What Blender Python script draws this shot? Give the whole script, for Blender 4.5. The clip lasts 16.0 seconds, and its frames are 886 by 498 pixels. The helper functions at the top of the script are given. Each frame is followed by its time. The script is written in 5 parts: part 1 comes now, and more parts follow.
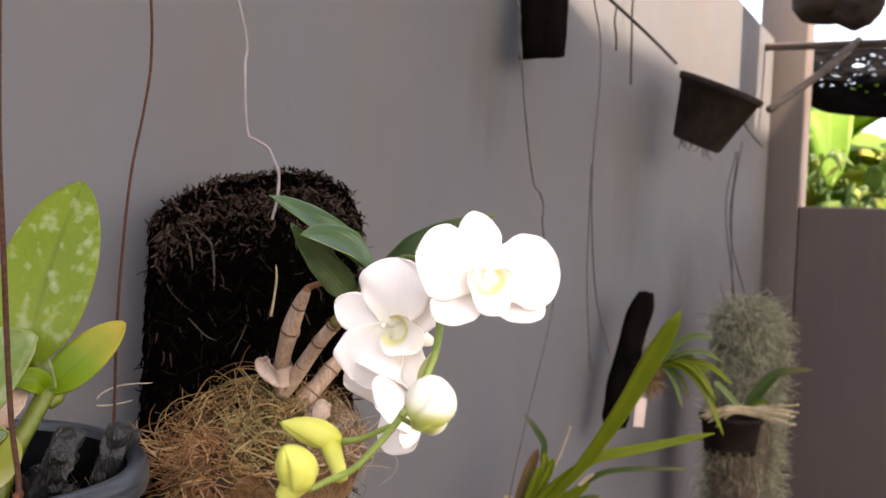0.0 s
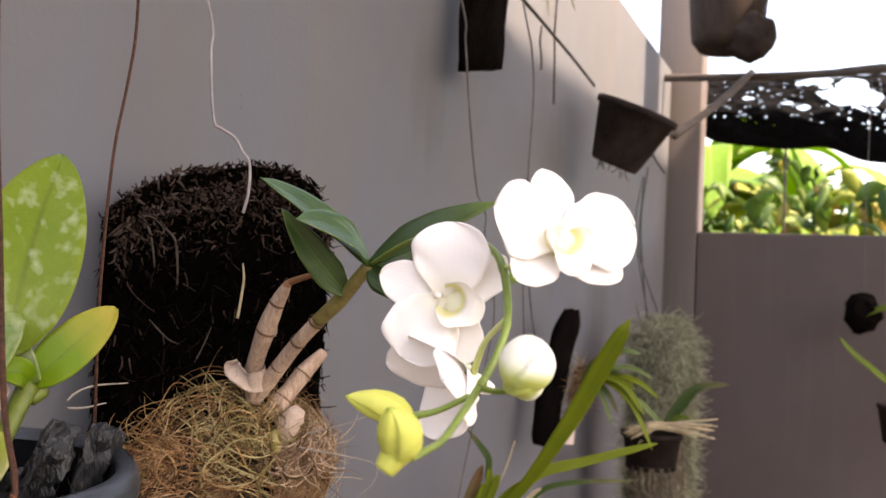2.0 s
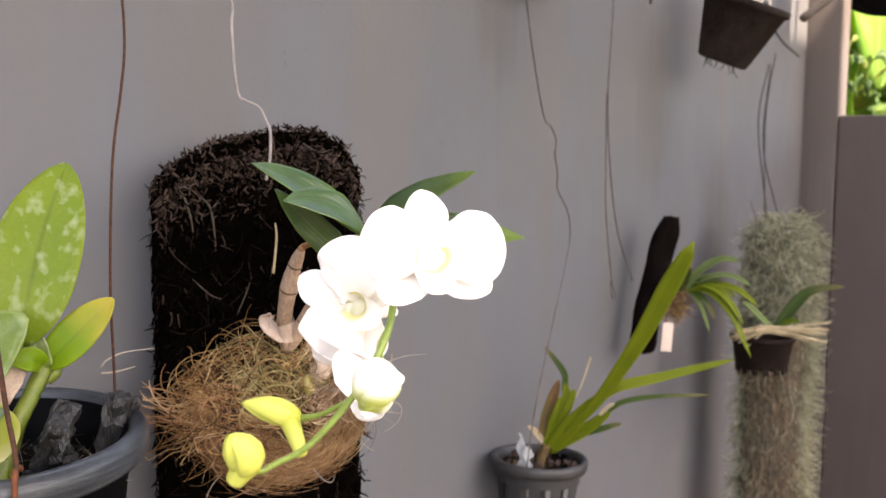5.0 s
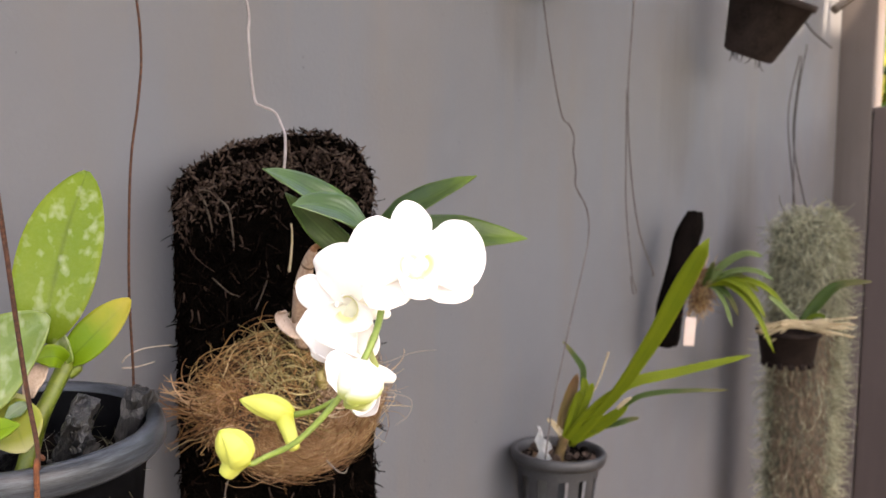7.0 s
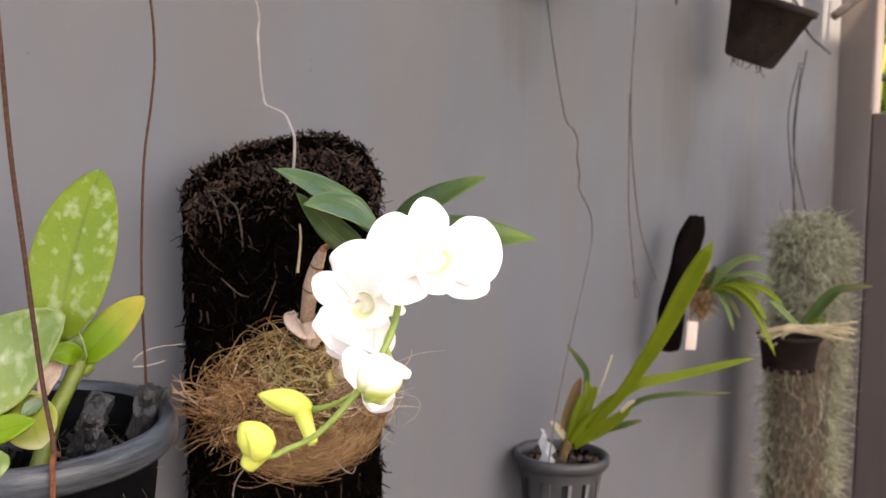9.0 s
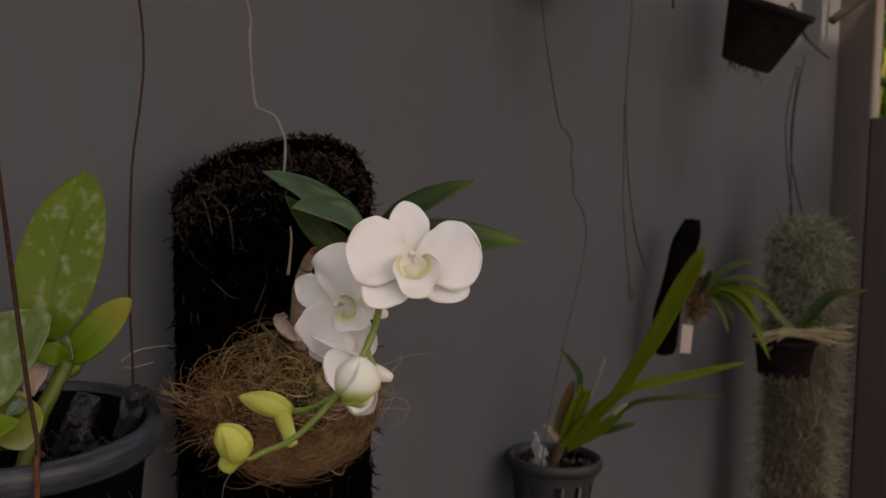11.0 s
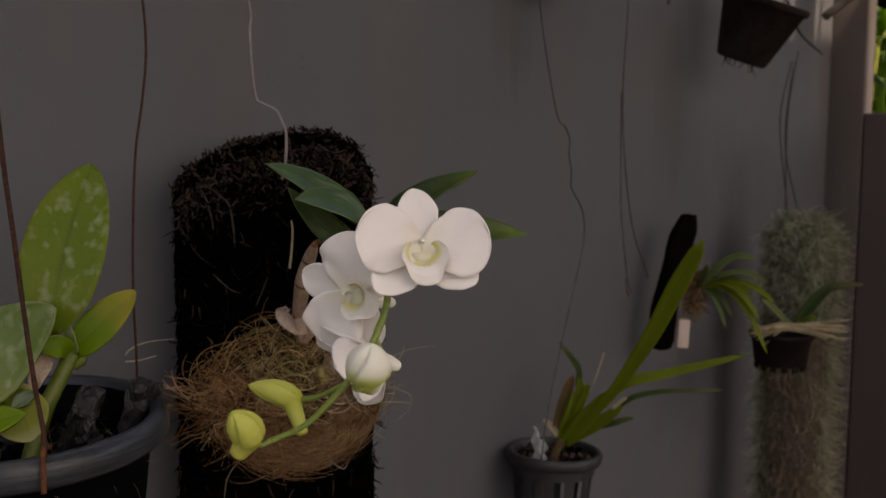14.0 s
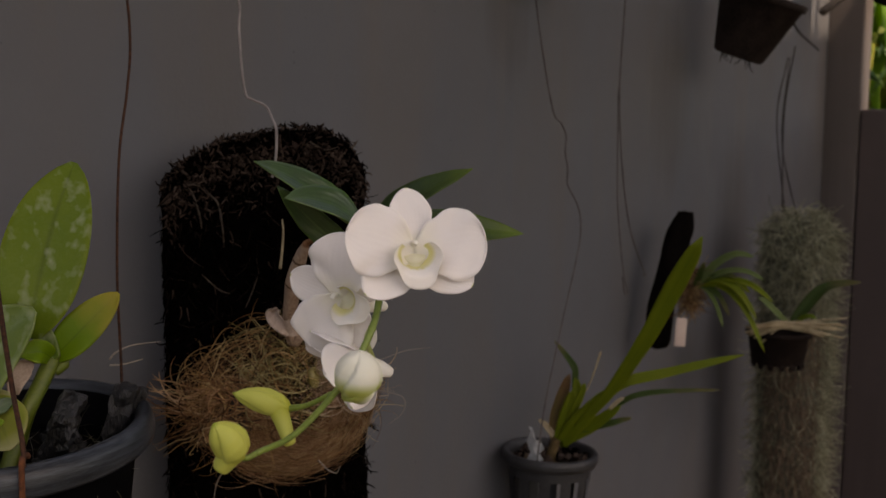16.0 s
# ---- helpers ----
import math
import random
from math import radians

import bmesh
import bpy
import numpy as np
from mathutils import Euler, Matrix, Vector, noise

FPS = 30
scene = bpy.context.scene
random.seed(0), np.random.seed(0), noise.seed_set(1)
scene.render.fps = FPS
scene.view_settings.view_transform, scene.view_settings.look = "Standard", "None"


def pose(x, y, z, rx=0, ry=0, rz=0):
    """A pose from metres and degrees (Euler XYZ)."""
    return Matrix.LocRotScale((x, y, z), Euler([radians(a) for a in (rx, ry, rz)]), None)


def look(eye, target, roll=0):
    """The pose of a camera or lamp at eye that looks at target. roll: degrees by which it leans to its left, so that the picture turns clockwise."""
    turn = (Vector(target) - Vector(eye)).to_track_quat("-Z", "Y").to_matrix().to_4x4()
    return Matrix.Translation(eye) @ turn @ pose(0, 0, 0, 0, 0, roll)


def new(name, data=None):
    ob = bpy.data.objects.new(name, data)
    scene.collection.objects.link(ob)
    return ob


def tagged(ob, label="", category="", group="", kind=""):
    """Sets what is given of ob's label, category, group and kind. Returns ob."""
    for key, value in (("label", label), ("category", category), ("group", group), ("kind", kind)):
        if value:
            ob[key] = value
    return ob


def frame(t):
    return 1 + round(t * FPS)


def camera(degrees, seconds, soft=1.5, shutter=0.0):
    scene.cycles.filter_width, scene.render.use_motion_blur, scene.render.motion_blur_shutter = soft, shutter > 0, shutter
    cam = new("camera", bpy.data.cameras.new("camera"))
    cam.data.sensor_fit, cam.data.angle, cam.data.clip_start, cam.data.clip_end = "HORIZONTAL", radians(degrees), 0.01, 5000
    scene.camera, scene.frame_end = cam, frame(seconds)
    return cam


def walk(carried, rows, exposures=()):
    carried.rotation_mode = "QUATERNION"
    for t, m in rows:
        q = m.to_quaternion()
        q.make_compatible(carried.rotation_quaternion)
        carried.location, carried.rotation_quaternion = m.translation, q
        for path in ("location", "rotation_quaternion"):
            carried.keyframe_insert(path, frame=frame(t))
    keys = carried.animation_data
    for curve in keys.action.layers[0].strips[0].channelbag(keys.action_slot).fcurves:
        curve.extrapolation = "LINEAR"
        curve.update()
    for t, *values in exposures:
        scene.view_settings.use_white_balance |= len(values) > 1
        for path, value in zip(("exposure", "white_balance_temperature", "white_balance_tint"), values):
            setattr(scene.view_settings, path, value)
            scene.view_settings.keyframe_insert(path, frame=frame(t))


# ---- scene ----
cam = camera(52.8, 16.0)
cam.data.dof.use_dof, cam.data.dof.focus_distance, cam.data.dof.aperture_fstop = True, 0.55, 14.0
PATH = [
    (0, (-0.004, 0.035, 1.413), (1.705, 1.075, 1.402), 3.2),
    (0.5, (-0.007, 0.055, 1.402), (1.712, 1.079, 1.408), 3.2),
    (1, (-0.022, 0.104, 1.38), (1.774, 0.983, 1.421), 2.8),
    (1.5, (-0.018, 0.126, 1.374), (1.796, 0.964, 1.437), 2.9),
    (2, (-0.014, 0.122, 1.375), (1.81, 0.937, 1.456), 2.9),
    (2.5, (-0.005, 0.11, 1.37), (1.816, 0.933, 1.454), 2.9),
    (3, (0.0, 0.101, 1.374), (1.818, 0.933, 1.447), 3.4),
    (3.5, (0.002, 0.092, 1.375), (1.811, 0.941, 1.441), 3.4),
    (4, (0.015, 0.042, 1.414), (1.737, 1.058, 1.367), 1.6),
    (4.2, (0.013, 0.022, 1.43), (1.691, 1.102, 1.288), 0.7),
    (6.3, (0.019, -0.038, 1.449), (1.634, 1.123, 1.237), 0.4),
    (6.5, (0.013, -0.05, 1.451), (1.616, 1.127, 1.237), 0.1),
    (7, (0.01, -0.045, 1.454), (1.606, 1.142, 1.24), 0.2),
    (7.5, (0.008, -0.036, 1.45), (1.609, 1.145, 1.246), 0.1),
    (8, (0.004, -0.044, 1.452), (1.602, 1.142, 1.248), 0.2),
    (8.5, (-0.002, -0.042, 1.45), (1.597, 1.142, 1.249), 0.3),
    (9, (0.0, -0.04, 1.449), (1.6, 1.143, 1.25), 0.3),
    (9.2, (0.007, -0.051, 1.452), (1.607, 1.135, 1.252), 0.4),
    (11.5, (0.004, -0.05, 1.449), (1.603, 1.135, 1.255), 0.6),
    (12, (0.004, -0.052, 1.447), (1.605, 1.131, 1.257), 0.4),
    (12.5, (0.003, -0.051, 1.447), (1.603, 1.133, 1.253), 0.5),
    (13, (-0.001, -0.045, 1.445), (1.604, 1.133, 1.254), 0.4),
    (13.5, (-0.001, -0.045, 1.446), (1.604, 1.132, 1.251), 0.4),
    (14, (-0.001, -0.044, 1.444), (1.607, 1.129, 1.248), 0.3),
    (14.5, (-0.003, -0.042, 1.448), (1.608, 1.127, 1.25), 0.3),
    (15, (0.001, -0.039, 1.445), (1.612, 1.129, 1.246), 0.3),
    (15.5, (0.007, -0.035, 1.446), (1.619, 1.132, 1.241), 0.4),
    (16, (0.015, -0.033, 1.445), (1.629, 1.13, 1.241), 0.3),
]
walk(cam, [(t, look(eye, target, roll)) for t, eye, target, roll in PATH],
     exposures=[(0.0, 2.62, 8700, 20), (3.5, 2.84, 8700, 20), (4.2, 3.0, 8600, 17), (6.3, 3.05, 8600, 17), (9.0, 3.02, 8600, 17), (9.3, 2.95, 8600, 17), (11.1, 0.81, 9200, 19), (16.0, 0.81, 9200, 19)])

# ---- light ----
SUN_TO = Vector((-0.08, -0.75, 1.10)).normalized()
world = bpy.data.worlds.new("sky")
scene.world = world
world.use_nodes = True
wn = world.node_tree.nodes
sky = wn.new("ShaderNodeTexSky")
sky.sky_type = "NISHITA"
sky.sun_disc = False
sky.sun_elevation = math.asin(SUN_TO.z)
sky.sun_rotation = math.atan2(SUN_TO.x, SUN_TO.y)
sky.air_density, sky.dust_density = 1.0, 2.5
wn["Background"].inputs["Strength"].default_value = 0.15
world.node_tree.links.new(sky.outputs["Color"], wn["Background"].inputs["Color"])
sun = new("sun", bpy.data.lights.new("sun", "SUN"))
sun.data.energy, sun.data.angle, sun.data.color = 2.6, radians(2.5), (1.0, 0.95, 0.87)
sun.matrix_world = look(SUN_TO * 10, (0, 0, 0))


# ---- materials ----
def rgb(c):
    return (*c, 1.0)


class Mat:
    """A small builder for a procedural material."""

    def __init__(self, name, rough=0.6, metal=0.0, spec=0.5):
        self.m = bpy.data.materials.new(name)
        self.m.use_nodes = True
        self.t = self.m.node_tree
        self.b = self.t.nodes["Principled BSDF"]
        self.b.inputs["Roughness"].default_value = rough
        self.b.inputs["Metallic"].default_value = metal
        self.b.inputs["Specular IOR Level"].default_value = spec
        self.co = self.t.nodes.new("ShaderNodeTexCoord")

    def node(self, kind, **sets):
        n = self.t.nodes.new(kind)
        for k, v in sets.items():
            n.inputs[k].default_value = v
        return n

    def link(self, a, b):
        self.t.links.new(a, b)

    def noise(self, scale, detail=4.0, rough=0.55, stretch=(1, 1, 1), coords="Object"):
        mp = self.node("ShaderNodeMapping", Scale=stretch)
        self.link(self.co.outputs[coords], mp.inputs["Vector"])
        n = self.node("ShaderNodeTexNoise", Scale=scale, Detail=detail, Roughness=rough)
        self.link(mp.outputs["Vector"], n.inputs["Vector"])
        return n.outputs["Fac"]

    def ramp(self, fac, stops):
        r = self.t.nodes.new("ShaderNodeValToRGB")
        el = r.color_ramp.elements
        while len(el) < len(stops):
            el.new(0.5)
        for e, (p, c) in zip(el, stops):
            e.position, e.color = p, rgb(c)
        self.link(fac, r.inputs["Fac"])
        return r.outputs["Color"]

    def mix(self, fac, a, b, kind="MIX"):
        n = self.t.nodes.new("ShaderNodeMix")
        n.data_type, n.blend_type = "RGBA", kind
        for sock, v in ((n.inputs["Factor"], fac), (n.inputs["A"], a), (n.inputs["B"], b)):
            if isinstance(v, (int, float)):
                sock.default_value = v
            elif isinstance(v, tuple):
                sock.default_value = rgb(v)
            else:
                self.link(v, sock)
        return n.outputs["Result"]

    def math(self, op, a, b=0.0):
        n = self.t.nodes.new("ShaderNodeMath")
        n.operation = op
        for s, v in zip(n.inputs, (a, b)):
            if isinstance(v, (int, float)):
                s.default_value = v
            else:
                self.link(v, s)
        return n.outputs["Value"]

    def uv(self):
        s = self.t.nodes.new("ShaderNodeSeparateXYZ")
        self.link(self.co.outputs["UV"], s.inputs["Vector"])
        return s.outputs["X"], s.outputs["Y"]

    def place(self):
        s = self.t.nodes.new("ShaderNodeSeparateXYZ")
        self.link(self.co.outputs["Object"], s.inputs["Vector"])
        return s.outputs["X"], s.outputs["Z"]

    def island(self):
        return self.t.nodes.new("ShaderNodeNewGeometry").outputs["Random Per Island"]

    def rnd(self):
        return self.t.nodes.new("ShaderNodeObjectInfo").outputs["Random"]

    def color(self, c):
        if isinstance(c, tuple):
            self.b.inputs["Base Color"].default_value = rgb(c)
        else:
            self.link(c, self.b.inputs["Base Color"])
        return self

    def roughness(self, fac, lo, hi):
        n = self.node("ShaderNodeMapRange")
        n.inputs["To Min"].default_value, n.inputs["To Max"].default_value = lo, hi
        self.link(fac, n.inputs["Value"])
        self.link(n.outputs["Result"], self.b.inputs["Roughness"])
        return self

    def bump(self, fac, strength=0.3, dist=0.002):
        n = self.node("ShaderNodeBump", Strength=strength, Distance=dist)
        self.link(fac, n.inputs["Height"])
        self.link(n.outputs["Normal"], self.b.inputs["Normal"])
        return self

    def glow_through(self, colour, share):
        """Lets light pass through, as thin leaves and petals do."""
        tr = self.t.nodes.new("ShaderNodeBsdfTranslucent")
        if isinstance(colour, tuple):
            tr.inputs["Color"].default_value = rgb(colour)
        else:
            self.link(colour, tr.inputs["Color"])
        mx = self.t.nodes.new("ShaderNodeMixShader")
        mx.inputs["Fac"].default_value = share
        self.link(self.b.outputs["BSDF"], mx.inputs[1])
        self.link(tr.outputs["BSDF"], mx.inputs[2])
        self.link(mx.outputs["Shader"], self.t.nodes["Material Output"].inputs["Surface"])
        return self


def speckled(name, dark, light, scale, rough=0.7, bump=0.3, dist=0.002, stretch=(1, 1, 1), metal=0.0, spec=0.4):
    m = Mat(name, rough, metal, spec)
    big, fine = m.noise(scale, stretch=stretch), m.noise(scale * 9, stretch=stretch)
    f = m.math("ADD", m.math("MULTIPLY", big, 0.6), m.math("MULTIPLY", fine, 0.4))
    m.color(m.ramp(f, ((0.32, dark), (0.68, light))))
    return m.bump(f, bump, dist).m


def wall_paint(name, a, b, stain, warm, shade_stains=()):
    m = Mat(name, 0.75, spec=0.35)
    big, mid, fine = m.noise(1.3, 5), m.noise(7, 6), m.noise(160, 3)
    streak = m.noise(5, 4, stretch=(6, 6, 0.35))
    c = m.ramp(big, ((0.3, a), (0.7, b)))
    c = m.mix(m.ramp(streak, ((0.52, (0, 0, 0)), (0.78, (0.55, 0.55, 0.55)))), c, stain)
    band = m.noise(3.2, 3, 0.5, stretch=(2.2, 2.2, 0.45))
    c = m.mix(m.ramp(band, ((0.45, (0, 0, 0)), (0.70, (0.7, 0.7, 0.7)))), c, warm)
    # soft dark patches: shade beside hanging things, painted in together with dirt
    for sx, sz, wide, tall in shade_stains:
        px, pz = m.place()
        px = m.math("DIVIDE", m.math("SUBTRACT", px, sx), wide)
        pz = m.math("DIVIDE", m.math("SUBTRACT", pz, sz), tall)
        far = m.math("ADD", m.math("MULTIPLY", px, px), m.math("MULTIPLY", pz, pz))
        near = m.math("ADD", far, m.math("MULTIPLY", m.math("SUBTRACT", streak, 0.5), 1.6))
        c = m.mix(m.ramp(near, ((0.1, (0.62, 0.62, 0.62)), (1.0, (0, 0, 0)))), c, tuple(x * 0.62 for x in stain))
    c = m.mix(m.ramp(mid, ((0.55, (0, 0, 0)), (0.8, (0.3, 0.3, 0.3)))), c, tuple(x * 1.25 for x in b))
    pits = m.noise(150, 1.0, 0.3)
    c = m.mix(m.ramp(pits, ((0.775, (0, 0, 0)), (0.81, (0.55, 0.55, 0.55)))), c, tuple(x * 0.5 for x in a))
    scuff = m.noise(40, 3.0, 0.6, stretch=(1, 1, 2.2))
    c = m.mix(m.ramp(scuff, ((0.72, (0, 0, 0)), (0.80, (0.4, 0.4, 0.4)))), c, tuple(x * 1.4 for x in b))
    m.color(c).roughness(mid, 0.62, 0.85)
    return m.bump(m.math("ADD", m.math("MULTIPLY", fine, 0.5), m.math("MULTIPLY", mid, 0.8)), 0.22, 0.003).m


def leaf_mat(name, edge, body, rib, spots=0.0, tip=None, share=0.3, rough=0.38, veins=0.0, gloss=0.22, turn=0.62):
    """v runs across the blade, u from its base to its tip."""
    m = Mat(name, rough, spec=gloss)
    u, v = m.uv()
    off = m.math("ABSOLUTE", m.math("SUBTRACT", v, 0.5))
    c = m.ramp(off, ((0.0, rib), (0.045, body), (0.44, body), (0.5, edge)))
    c = m.mix(m.ramp(m.noise(28, 4), ((0.35, (0, 0, 0)), (0.75, (0.7, 0.7, 0.7)))), c, edge)
    if tip:
        where = m.math("ADD", u, m.math("MULTIPLY", m.math("SUBTRACT", m.noise(40), 0.5), 0.5))
        c = m.mix(m.ramp(where, ((turn, (0, 0, 0)), (turn + 0.53 * (1.245 - turn) - 0.001, (0.9, 0.9, 0.9)))), c, tip)
    if spots:
        s = m.ramp(m.noise(125, 2.0, 0.45, stretch=(1, 1, 0.7)), ((0.54, (0, 0, 0)), (0.70, (spots * 0.8, spots * 0.8, spots * 0.8)), (0.85, (spots * 1.7, spots * 1.7, spots * 1.7))))
        c = m.mix(s, c, (0.46, 0.50, 0.34))
        s = m.ramp(m.noise(330, 3.0, 0.6), ((0.45, (0, 0, 0)), (0.80, (spots * 0.3, spots * 0.3, spots * 0.3))))
        c = m.mix(s, c, (0.27, 0.34, 0.10))
    m.color(c).glow_through(m.mix(0.35, c, (0.35, 0.50, 0.03)), share)
    rel = m.noise(300, 2, stretch=(1, 1, 1))
    if veins:
        w = m.math("SINE", m.math("MULTIPLY", m.math("ADD", v, m.math("MULTIPLY", m.noise(30, 2), 0.25)), 44.0))
        rel = m.math("ADD", m.math("MULTIPLY", rel, 0.4), m.math("MULTIPLY", w, veins))
    m.roughness(m.noise(60), rough - 0.08, rough + 0.2)
    return m.bump(rel, 0.3, 0.0016 if veins else 0.0008).m


def petal_mat(name, base, heart, tip=None, share=0.28, reach=0.28):
    m = Mat(name, 0.5, spec=0.3)
    u, v = m.uv()
    c = m.ramp(u, ((0.0, heart), (reach * 0.5, heart), (reach, base), (1.0, base)) if reach > 0.3 else ((0.0, heart), (reach, base), (1.0, base)))
    if tip:
        c = m.ramp(u, ((0.0, heart), (0.25, base), (0.93, base), (1.0, tip)))
    c = m.mix(m.ramp(m.noise(130, 3), ((0.4, (0, 0, 0)), (0.8, (0.35, 0.35, 0.35)))), c, tuple(x * 0.94 for x in base))
    m.color(c).glow_through(c, share)
    w = m.math("SINE", m.math("MULTIPLY", v, 70.0))
    return m.bump(m.math("ADD", m.math("MULTIPLY", w, 0.25), m.noise(500, 2)), 0.12, 0.0006).m


def fibre_mat(name, stops, rough=0.75, share=0.0, spec=0.25):
    m = Mat(name, rough, spec=spec)
    c = m.ramp(m.island(), stops)
    c = m.mix(m.ramp(m.noise(45), ((0.35, (0, 0, 0)), (0.7, (0.5, 0.5, 0.5)))), c, stops[0][1])
    m.color(c)
    if share:
        m.glow_through(c, share)
    return m.bump(m.noise(900, 2), 0.3, 0.0005).m


SHADE_STAINS = ((1.86, 1.56, 0.12, 0.20), (1.20, 1.66, 0.07, 0.12), (2.30, 1.20, 0.16, 0.35))     # x, z, half width, half height of patches of old stain and painted shade
M_WALL = wall_paint("grey_wall_paint", (0.08103, 0.08489, 0.09592), (0.09923, 0.102, 0.1125), (0.1047, 0.09482, 0.0904), (0.0985, 0.0905, 0.0885), SHADE_STAINS)
M_BROWN = wall_paint("brown_wall_paint", (0.085, 0.0625, 0.0585), (0.106, 0.080, 0.075), (0.114, 0.091, 0.082), (0.099, 0.072, 0.068))
M_PILLAR = wall_paint("pillar_paint", (0.086, 0.070, 0.066), (0.110, 0.091, 0.086), (0.078, 0.062, 0.057), (0.102, 0.082, 0.077))
M_CONC = speckled("raw_concrete", (0.14, 0.133, 0.119), (0.252, 0.238, 0.217), 12, 0.9, 0.5, 0.004)
M_SOIL = speckled("bare_earth", (0.022, 0.018, 0.0135), (0.050, 0.041, 0.033), 6, 0.95, 0.6, 0.01)
M_PLASTIC = speckled("black_plastic", (0.0010, 0.0010, 0.0013), (0.0035, 0.0035, 0.0042), 30, 0.55, 0.12, 0.001, spec=0.02)
M_RIM = speckled("weathered_plastic_rim", (0.0010, 0.0013, 0.0020), (0.054, 0.063, 0.076), 62, 0.28, 0.3, 0.001, stretch=(0.28, 0.28, 5), spec=0.3)
M_GREYPOT = speckled("grey_plastic", (0.01423, 0.01423, 0.01613), (0.0332, 0.0332, 0.03557), 25, 0.5, 0.15, 0.001)
M_HANGPOT = speckled("dusty_dark_plastic", (0.012, 0.0088, 0.0080), (0.046, 0.034, 0.031), 20, 0.8, 0.4, 0.002, spec=0.08)
M_BASKET = speckled("brown_black_plastic", (0.006, 0.004, 0.0035), (0.020, 0.013, 0.011), 20, 0.75, 0.3, 0.002, spec=0.08)
M_CHAR = speckled("charcoal", (0.0012, 0.0012, 0.0015), (0.017, 0.017, 0.019), 85, 0.38, 1.0, 0.005, stretch=(1, 1, 0.2), spec=0.5)
M_RUST = speckled("rusty_wire", (0.006, 0.003, 0.0028), (0.100, 0.036, 0.017), 420, 0.85, 0.9, 0.0012, metal=0.1)
M_RUSTRED = speckled("orange_rust", (0.030, 0.010, 0.006), (0.20, 0.062, 0.020), 260, 0.9, 0.8, 0.001)
M_WIRE = speckled("dull_wire", (0.051, 0.0442, 0.0425), (0.1275, 0.1148, 0.1105), 50, 0.6, 0.3, 0.0005, metal=0.4)
M_PALEWIRE = speckled("pale_wire", (0.15, 0.125, 0.12), (0.30, 0.265, 0.255), 60, 0.6, 0.3, 0.0005, metal=0.2)
M_DARKWIRE = speckled("dark_wire", (0.0096, 0.008, 0.0072), (0.04, 0.032, 0.0288), 50, 0.7, 0.3, 0.0005, metal=0.3)
M_BARK = speckled("black_bark", (0.0008, 0.0008, 0.0008), (0.0075, 0.0052, 0.0045), 35, 1.0, 1.0, 0.006, stretch=(1, 1, 0.3), spec=0.02)
M_WOOD = speckled("old_wood", (0.016, 0.0105, 0.0085), (0.056, 0.038, 0.030), 18, 0.85, 0.7, 0.003, stretch=(1, 1, 0.2), spec=0.15)
M_BAMBOO = speckled("dry_pole", (0.045, 0.0324, 0.0252), (0.117, 0.09, 0.072), 18, 0.7, 0.4, 0.002, stretch=(1, 0.2, 1))
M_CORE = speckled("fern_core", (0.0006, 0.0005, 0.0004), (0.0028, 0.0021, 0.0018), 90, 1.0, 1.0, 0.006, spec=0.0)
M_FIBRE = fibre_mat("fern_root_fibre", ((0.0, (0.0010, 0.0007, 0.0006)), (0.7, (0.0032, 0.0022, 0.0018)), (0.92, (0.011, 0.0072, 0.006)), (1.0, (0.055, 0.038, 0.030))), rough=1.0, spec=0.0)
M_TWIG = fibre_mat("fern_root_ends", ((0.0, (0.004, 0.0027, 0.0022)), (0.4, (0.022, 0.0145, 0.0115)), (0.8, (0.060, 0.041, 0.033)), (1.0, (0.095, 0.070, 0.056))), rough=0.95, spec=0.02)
M_SHEATH = speckled("papery_sheath", (0.27, 0.185, 0.140), (0.50, 0.385, 0.310), 70, 0.8, 0.4, 0.001)
M_CANETIP = speckled("brown_cane_tip", (0.12, 0.05, 0.022), (0.30, 0.135, 0.06), 70, 0.65, 0.4, 0.001)
M_COIR = fibre_mat("coconut_fibre", ((0.0, (0.045, 0.018, 0.007)), (0.3, (0.215, 0.105, 0.040)), (0.7, (0.45, 0.265, 0.108)), (1.0, (0.68, 0.51, 0.28))), share=0.25)
M_COIRR = fibre_mat("red_brown_fibre", ((0.0, (0.180, 0.082, 0.036)), (0.6, (0.410, 0.225, 0.112)), (1.0, (0.62, 0.43, 0.27))), share=0.25)
M_COIRG = fibre_mat("greenish_fibre", ((0.0, (0.070, 0.050, 0.016)), (0.5, (0.290, 0.220, 0.085)), (1.0, (0.56, 0.46, 0.24))), share=0.2)
M_COIRP = fibre_mat("pinkish_fibre", ((0.0, (0.20, 0.115, 0.070)), (0.5, (0.47, 0.315, 0.205)), (1.0, (0.68, 0.52, 0.38))), share=0.25)
M_ROOTB = speckled("brown_root", (0.026, 0.020, 0.016), (0.095, 0.075, 0.060), 80, 0.8, 0.4, 0.0006, spec=0.1)
M_ROOT = speckled("pale_air_root", (0.150, 0.122, 0.102), (0.300, 0.262, 0.226), 80, 0.8, 0.4, 0.0006)
M_MOSS = fibre_mat("grey_moss", ((0.0, (0.17, 0.165, 0.105)), (0.5, (0.36, 0.355, 0.24)), (1.0, (0.60, 0.59, 0.44))), share=0.3)
M_MOSSB = fibre_mat("brown_moss", ((0.0, (0.090, 0.060, 0.040)), (0.6, (0.200, 0.145, 0.100)), (1.0, (0.300, 0.235, 0.170))), share=0.25)
M_CANE = speckled("dry_cane_sheath", (0.150, 0.080, 0.050), (0.52, 0.37, 0.270), 60, 0.75, 0.6, 0.0015, stretch=(1, 1, 0.25))
